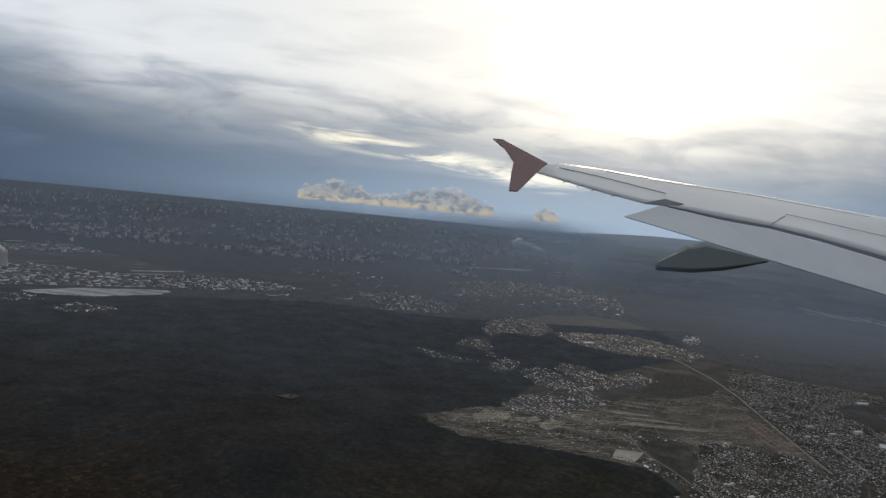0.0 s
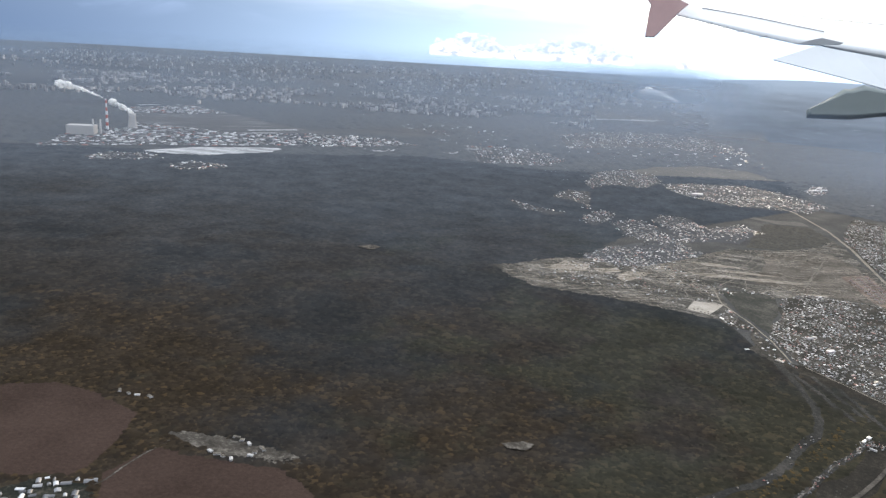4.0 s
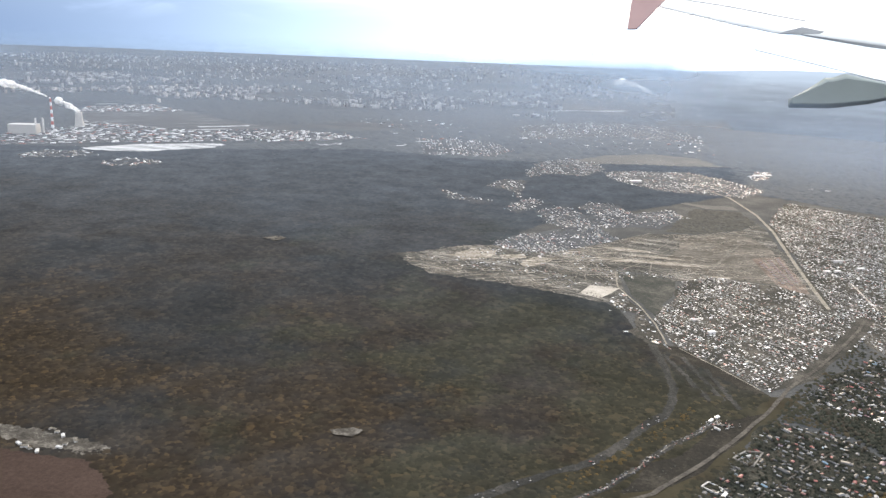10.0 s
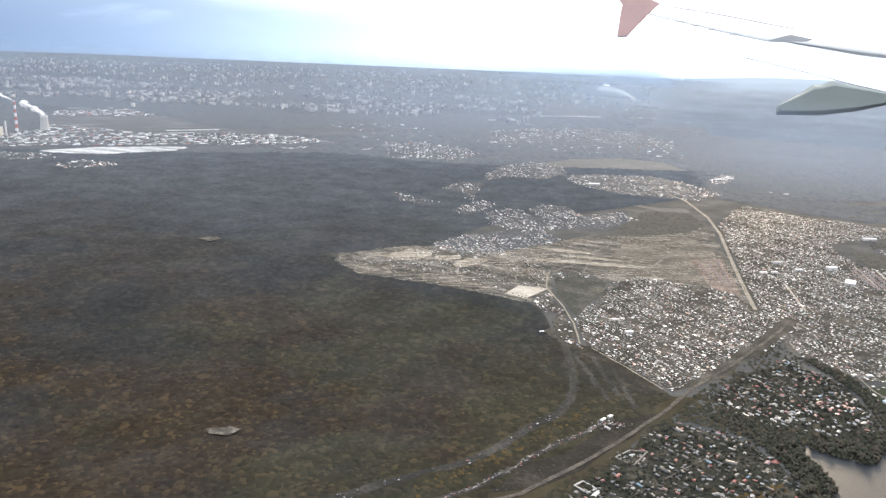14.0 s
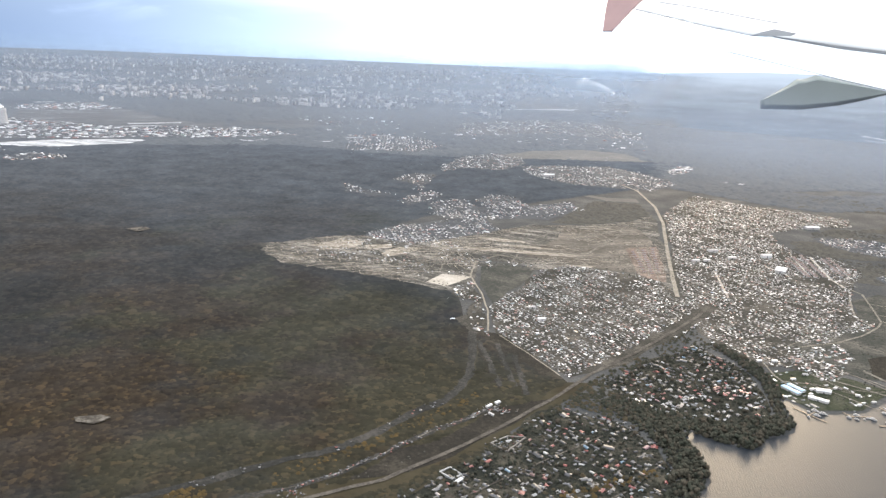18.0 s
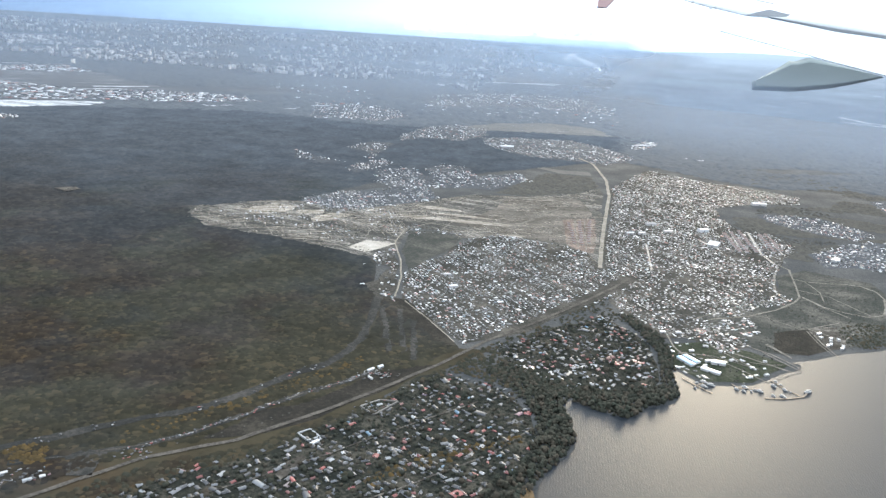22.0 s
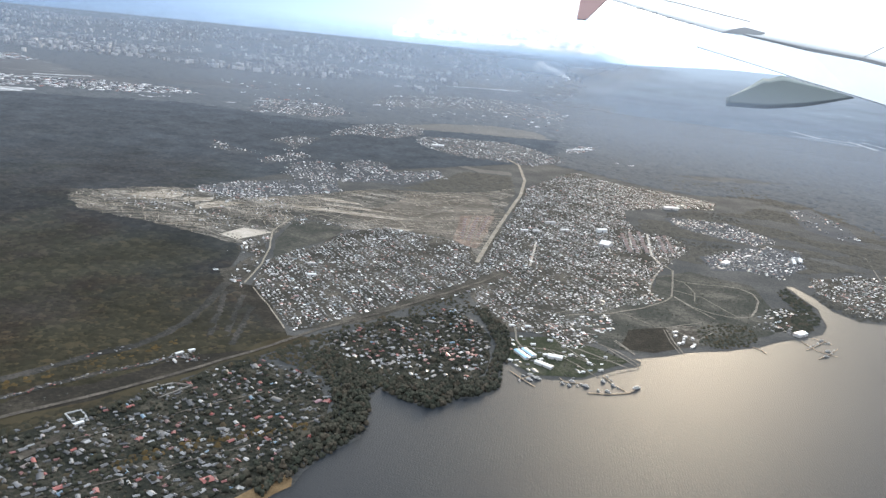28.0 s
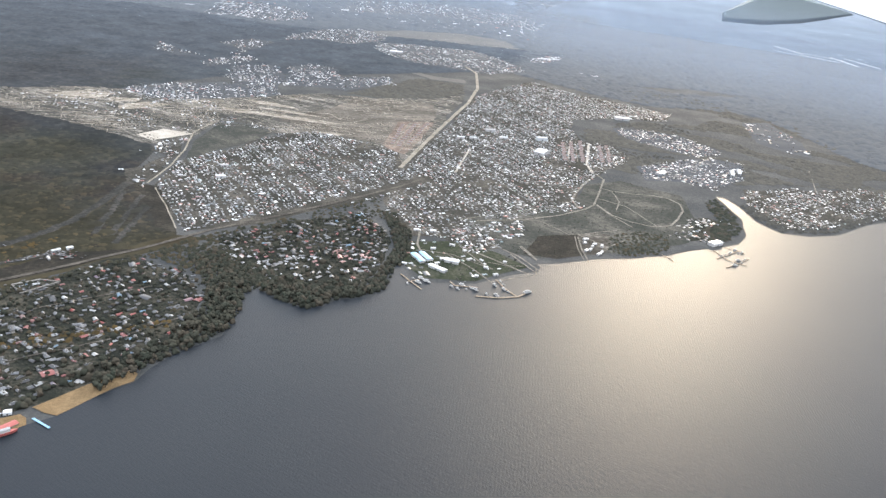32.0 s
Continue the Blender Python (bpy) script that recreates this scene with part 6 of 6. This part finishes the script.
STATIONS = [((112, 161), (124, 146)), ((158, 163), (170, 132)), ((226, 154), (240, 111)), ((299, 141), (311, 92)), ((355, 131), (345, 88)), ((394, 125), (394, 78)), ((487, 111), (528, 52)),
            ((591, 92), (612, 31)), ((700, 72), (700, 6)), ((1100, -2), (1100, -112))]


def skin(s, q):
    """A point of the wing's upper skin: s along the span, q from leading to trailing edge."""
    k = min(int(s), len(STATIONS) - 2)
    f = s - k
    (a1, b1), (a2, b2) = STATIONS[k], STATIONS[k + 1]
    h1, v1, h2, v2 = (p + (r - p) * f for p, r in ((a1[0], a2[0]), (a1[1], a2[1]), (b1[0], b2[0]), (b1[1], b2[1])))
    chord = 650 * min(1.0, max(0.25, (v1 - v2) / 62))
    return h1 + (h2 - h1) * q, v1 + (v2 - v1) * q ** 1.25, LE - chord * q


bm = bmesh.new()
grid = []
for k in range(len(STATIONS)):
    row = [bm.verts.new(wp(*skin(k, q))) for q in (0.0, 0.05, 0.14, 0.28, 0.45, 0.65, 0.85, 1.0)]
    for q in (1.0, 0.0):
        h, v, d = skin(k, q)
        row.append(bm.verts.new(wp(h, v - 1.0, d + 20)))
    grid.append(row)
for ra, rb in zip(grid, grid[1:]):
    for q in range(10):
        bm.faces.new((ra[q], ra[(q + 1) % 10], rb[(q + 1) % 10], rb[q])).smooth = q < 7
bm.faces.new(grid[0])
bm.faces.new(grid[-1][::-1])
bmesh.ops.recalc_face_normals(bm, faces=bm.faces[:])
main = part("main_panel", bm, M_WING, wing)


def seam(name, points, width, label=""):
    """A thin dark line laid on the skin."""
    bm = bmesh.new()
    rows = [[bm.verts.new(wp(h + e * width * 0.3, v + e * width, d - 12)) for e in (-0.5, 0.5)] for h, v, d in points]
    for p, q in zip(rows, rows[1:]):
        bm.faces.new((p[0], q[0], q[1], p[1]))
    return part(name, bm, M_MIDGREY, main, label)


seam("aileron_line", [skin(1 + 0.25 * k, 0.34 + 0.02 * k) for k in range(13)], 1.6)
seam("aileron_line", [skin(4.0, 0.60 + 0.08 * k) for k in range(6)], 1.4)
seam("spoiler_line", [skin(6.0 + 0.12 * k, 1.0 - 0.10 * k) for k in range(5)], 2.0)
seam("spoiler_line", [skin(8.3 + 0.05 * k, 1.0 - 0.10 * k) for k in range(5)], 2.0)
seam("spoiler_line", [skin(6.5 + 0.25 * k, 0.55) for k in range(9)], 1.0)
seam("slat_line", [skin(2 + 0.5 * k, 0.10) for k in range(13)], 0.8)
panel("hinge_fairing", [(311, 92, -250), (330, 97, -250), (347, 100, -250), (380, 91, -250), (372, 88, -250)], 1, M_MIDGREY)
# shade of the slot is painted on as a grey strip
panel("flap_gap", [(345, 89, -240), (394, 79, -240), (449, 67, -240), (528, 53, -240), (612, 32, -240), (700, 7, -240), (1100, -110, -240), (1100, -118, -236), (700, 1, -236), (612, 27, -236), (528, 48.5, -236), (449, 63, -236), (352, 86, -236)], 1.5, M_MIDGREY, "darker strip standing for the shaded slot between wing and flap")
panel("flap", [(276, 69, -420), (339, 88, -262), (394, 75, -262), (449, 62, -262), (528, 47, -262), (612, 25, -262), (700, 0, -262), (1100, -120, -262), (1100, -185, -420), (699, -58, -420), (612, -32, -420), (525, -6, -420), (449, 16, -420), (369, 41, -420)], 2, M_FLAP, "lowered grey landing flap")
for s, q in ((1.1, 1.0), (1.45, 1.0), (1.8, 1.0), (2.3, 1.0)):
    h, v, d = skin(s, q)
    panel("static_wick", [(h + 3, v + 1, d - 15), (h - 9, v - 1, d - 15), (h - 9, v, d - 15), (h + 3, v + 2.2, d - 15)], 0.6, M_MIDGREY)
# winglet
panel("winglet", [(45, 207, 200), (61, 206, 200), (141, 163, 200), (126, 152, 200), (82, 165, 200), (67, 188, 200)], 3, M_TIP, "dull red swept upper tip fence")
panel("lower_fence", [(82, 166, 196), (130, 155, 196), (110, 135, 196), (88, 114, 196), (73, 115, 196), (78, 150, 196)], 3, M_TIP, "dull red swept lower tip fence")
# flap track fairing: a swelling canoe
bm = bmesh.new()
spine = [(331, -26), (330, -13), (346, -5), (364, 5), (385, 19), (394, 18), (414, 24), (450, 14), (484, 4), (528, -11), (484, -20), (449, -26), (394, -30)]
rim = [bm.verts.new(wp(h, v, -470)) for h, v in spine]
crest = [bm.verts.new(wp(338 + (h - 331) * 0.95, v * 0.7 - 1, -510)) for h, v in spine]
back = bm.verts.new(wp(420, -5, -440))
for i in range(13):
    k = (i + 1) % 13
    bm.faces.new((rim[i], rim[k], crest[k], crest[i])).smooth = True
    bm.faces.new((rim[k], rim[i], back))
bm.faces.new(crest)
bmesh.ops.triangulate(bm, faces=[x for x in bm.faces if len(x.verts) > 4])
bmesh.ops.recalc_face_normals(bm, faces=bm.faces[:])
part("flap_track_fairing", bm, M_FAIR, wing, "dark grey canoe-shaped flap track fairing")
tagged(wing, "pale grey airliner wing with lowered flap and red tip fence", "wing")


# ---- rubble, saplings and part-built houses on the building ground ----
p = scatter(0, 190, 330, 482, 1.5, HR)
p = p[inside(p, SCRAPED)]
k = np.array([noise.noise(Vector((x * 0.03, y * 0.06, 8.0))) for x, y in p])
q = p[(k > 0.12) & (HR.random(len(p)) < 0.55)]
s = HR.uniform(0.15, 0.55, len(q))
tagged(many("rubble_heaps", BLOB1, np.c_[q, np.full(len(q), 0.06)], np.stack([s * HR.uniform(1.2, 4.5, len(q)), s * 0.7, s * 0.2], 1), HR.normal(0.36, 0.15, len(q)), M_MEADOW_PATH, HR), "pale heaps of sand and rubble on building ground", "rubble", "", "stuff")
q = scatter(0, 190, 330, 510, 2.1, HR)
kq = np.array([noise.noise(Vector((x * 0.028, y * 0.05, 3.0))) for x, y in q])
q = q[inside(q, SCRAPED) & (kq + HR.uniform(-0.35, 0.35, len(q)) > 0.08)]
w = np.where(HR.random(len(q)) < 0.7, HR.normal(0.36, 0.10, len(q)), HR.normal(-1.1, 0.15, len(q)))
tagged(many("wheel_ruts", [(BOXV, BOXF)], np.c_[q, np.full(len(q), 0.10)], np.stack([HR.uniform(1.5, 9, len(q)), HR.uniform(0.12, 0.42, len(q)), np.full(len(q), 0.05)], 1), w, M_SCRAPES, HR), "pale wheel ruts and scraped strips on building ground", "ruts", "", "stuff")
q = p[(k < 0.05) & (HR.random(len(p)) < 0.22)]
s = HR.uniform(0.12, 0.42, len(q))
tagged(many("scrub", BLOB1, np.c_[q, s * 0.4], np.stack([s * 1.3, s, s * 0.7], 1), HR.uniform(0, 6.3, len(q)), M_BUSH, HR), "dark scrub on abandoned building ground", "scrub", "", "stuff")

for name, poly, dens in (("verge_scrub", [(84, 172), (100, 186), (127, 222), (148, 257), (177, 300), (190, 322), (186, 326), (160, 283), (140, 250), (118, 216), (98, 193), (80, 178)], 0.4),
                         ("pad_scrub", [(70, 334), (85, 333), (99, 326), (103, 300), (112, 310), (110, 327), (132, 364), (150, 374), (128, 377), (100, 368), (101, 352), (92, 334), (83, 340), (72, 345)], 0.45),
                         ("road_scrub", [(176, 369), (185, 360), (186, 384), (184, 384), (172, 374)], 0.4)):
    thicket(name, poly, 1.1, 0.24, "low dark scrub and tussocks on rough grass", dens * 0.5, M_SCRUB, 0.5)
thicket("meadow_scrub", MEADOW, 1.6, 0.17, "low grey-brown tussocks on the river meadow", 0.3)

# ---- rows of new red-roofed houses ----
def row_house():
    top = new("row_house")
    bm = bmesh.new()
    box(bm, 0, 0, 0, 1.4, 1.2, 0.42)
    part("wall", bm, M_GREY, top)
    bm = bmesh.new()
    vs = [bm.verts.new((x * 1.5, y * 1.35, 0.22 + z * 0.5)) for x, y, z in RV]
    for f in ROOF_F:
        bm.faces.new([vs[i] for i in f])
    part("roof", bm, M_BRICKRED, top)
    bm = bmesh.new()
    box(bm, 0.35, 0.25, 0.5, 0.14, 0.14, 0.32)
    part("chimney", bm, M_GREY, top)
    return tagged(top, "white new house with a brick-red roof in a straight row", "house", "red-roofed row houses")


ROWS = row_house()
n = 0
for (x1, y1), (x2, y2), count in (((250, 428), (250.6, 396), 11), ((254, 431), (254, 397), 11), ((258.6, 436), (258.4, 398), 12), ((267.6, 431), (267.2, 402), 9), ((271, 434), (270.6, 404), 9),
                                  ((176.4, 383), (174.2, 419), 9), ((179.6, 381), (179.4, 424), 11), ((182.9, 386), (184.6, 428), 10)):
    for k in range(count):
        f = k / (count - 1)
        m = Matrix.Translation((x1 + (x2 - x1) * f + 0.25 * math.sin(k * 5.1), y1 + (y2 - y1) * f, 0.06)) @ Matrix.Rotation(0.1 * math.sin(k * 3.3 + n), 4, "Z")
        if n == 0:
            ROWS.matrix_basis = m
        else:
            copy_thing(ROWS, m)
        n += 1
hall("terrace", 148.5, 163.4, 5.8, 0.4, 0.3, 0.9, M_WHITE, "long white bathing terrace behind the beach", M_WHITE)
hall("terrace", 149.3, 162.3, 4.1, 0.35, 0.25, 0.9, M_WHITE, "low white changing row on the bathing ground", M_WHITE)
hall("bath_house", 151.2, 166.2, 1.3, 1.0, 0.5, 0.5, M_WHITE, "small white bath house behind the beach", M_WHITE)
for k in range(6):
    hall("beach_kiosk", 147.9 + 0.5 * (k % 3), 157.6 + 0.7 * (k // 3) + 0.3 * (k % 3), 0.45, 0.4, 0.3, 0.9 + 0.4 * k, M_WHITE, "small white kiosk on the bathing ground", M_WHITE)
hall("pavilion", 153.6, 162.9, 2.8, 1.3, 0.4, 1.1, M_REDP, "open pavilion with a red roof at the water's edge", M_WOOD)
hall("warehouse", 203, 409, 3.4, 1.6, 0.9, 0.3, M_WHITE, "pale warehouse beside the main road")
hall("warehouse", 208.5, 411, 3.0, 1.4, 0.9, 0.3, M_WHITE, "pale warehouse beside the main road")
hall("glass_house", 292, 395, 3.0, 1.6, 0.7, 0.6, M_WHITE, "bright glass house on the meadow's edge", M_WHITE)
for k, (x, y) in enumerate(YARD_HEAPS):
    hall("yard_shed", x, y, 1.4 + 0.5 * math.sin(k), 0.8, 0.4, 1.1 + 0.5 * math.sin(k * 3), M_GREY if k % 2 else M_WHITE, "small pale shed on the gravel yard")
for x, y in ((204, 256), (221, 266), (226, 262), (219, 272), (231, 268), (224, 255), (229, 258), (210, 270), (215, 275)):
    hall("marina_hut", x, y, 1.3 + 0.3 * math.sin(x), 0.8, 0.4, 0.4 + 0.5 * math.sin(y), M_GREY if int(x) % 2 else M_WHITE, "small marina hut on the lawn")
thicket("village_gap_wood", [(276, 480), (284, 500), (300, 512), (312, 510), (322, 500), (318, 487), (295, 496)], 2.0, 1.1, "dark wood between two villages", 0.7, M_SCRUB, 0.4)

# ---- farm at the wood's edge and sheds along the railway ----
sheet("farm_yard", [(-44, 173.3), (-42.2, 180.4), (-38.7, 182), (-30.8, 179.1), (-31, 175.2), (-36.9, 173.1)], 0.12, M_TRACK, 2, 0.5, "grey trampled farm yard", "yard")
sheet("farm_yard", [(-65.4, 181.1), (-62.7, 184), (-55.9, 182.7), (-56.8, 180.4), (-62.3, 179.8)], 0.12, M_TRACK, 2, 0.5, "pale rubble yard beside the wood", "yard")
ribbon("farm_path", [(-76, 150), (-73, 156), (-72.5, 161.6), (-71, 168.2), (-68.5, 177)], 0.5, 0.14, M_TRACK, "pale farm path between ploughed fields", "path")
for k, (x, y) in enumerate(((-55.7, 174.5), (-53.4, 173.6), (-51.5, 172.9), (-48.9, 172.2), (-52.3, 182.9), (-50.3, 181.9), (-47.7, 180.5), (-43.3, 179.1), (-44.6, 176.9), (-45, 175.1), (-97, 199.6), (-93.5, 198.6), (-90.5, 198.2), (-86.5, 198.4))):
    hall("farm_shed", x, y, 1.5 + 0.4 * math.sin(k * 2.1), 0.8, 0.4, -0.4 + 0.7 * math.sin(k * 1.7), M_MEADOW_PATH if k % 3 else M_GREY, "small pale farm shed at the wood's edge")
for k, (x, y) in enumerate(((47.8, 157.9), (49.8, 159.3), (55.8, 159.5), (57.9, 161.9), (51.7, 154.9), (59.5, 163.3), (61.3, 164.3), (67.3, 163.5), (69.3, 165.3), (59, 156.4), (54, 157.2))):
    hall("rail_shed", x, y, 1.5 + 0.5 * math.sin(k * 1.3), 0.7, 0.4, 0.75, M_BOATTOP if k % 2 else M_GREY, "small pale shed beside the railway")


def strewn(line, count, spread):
    """Random places along a line."""
    a, k = np.asarray(line, float), HR.uniform(0, len(line) - 1, count)
    return np.stack([np.interp(k, np.arange(len(a)), a[:, i]) + HR.normal(0, spread, count) for i in (0, 1)], 1)


q = np.concatenate([strewn(*a) for a in ((TRACK_A[1:], 130, 0.5), (TRACK_B[1:9], 40, 0.8), ([(48, 156), (55, 160), (62, 164), (70, 165)], 110, 2.0), ([(79, 177), (85, 178)], 30, 1.2),
                                         ([(119, 228), (125, 229)], 60, 1.3), ([(123, 209), (127, 213)], 40, 1.3))])
tagged(many("yard_clutter", [(BOXV, BOXF)], np.c_[q, np.full(len(q), 0.17)], np.stack([HR.uniform(0.15, 0.8, len(q)), HR.uniform(0.12, 0.4, len(q)), HR.uniform(0.04, 0.22, len(q))], 1), HR.normal(0.8, 0.5, len(q)), M_DARKROOFS, HR), "pale sheds, planks and rubble strewn along tracks beside the railway", "clutter", "", "stuff")
thicket("rusty_thicket", [(56, 172), (60, 168), (66, 170), (64, 175), (59, 176)], 0.8, 0.7, "rusty orange trees beside the railway", 0.9, M_RUSTLEAF, 0.7)
thicket("rusty_thicket", [(74, 186), (77, 181), (89, 195), (104, 214), (117, 235), (117, 241), (104, 222), (86, 197.5)], 1.3, 0.65, "rusty and olive trees between the two tracks", 0.5, M_RUSTLEAF, 0.6)
sheet("reed_pond", [(69, 173), (73, 167), (78, 168), (76, 175), (71, 177)], 0.16, M_CLEARING, 2, 0.6, "grey reed-filled hollow beside the track", "hollow")
thicket("olive_belt", [(132, 177), (137, 183), (151, 195), (163, 204), (161, 207), (149, 198), (136, 187), (130, 180)], 1.2, 0.6, "rusty olive tree belt through the cottage gardens", 0.7, M_RUSTLEAF, 0.7)
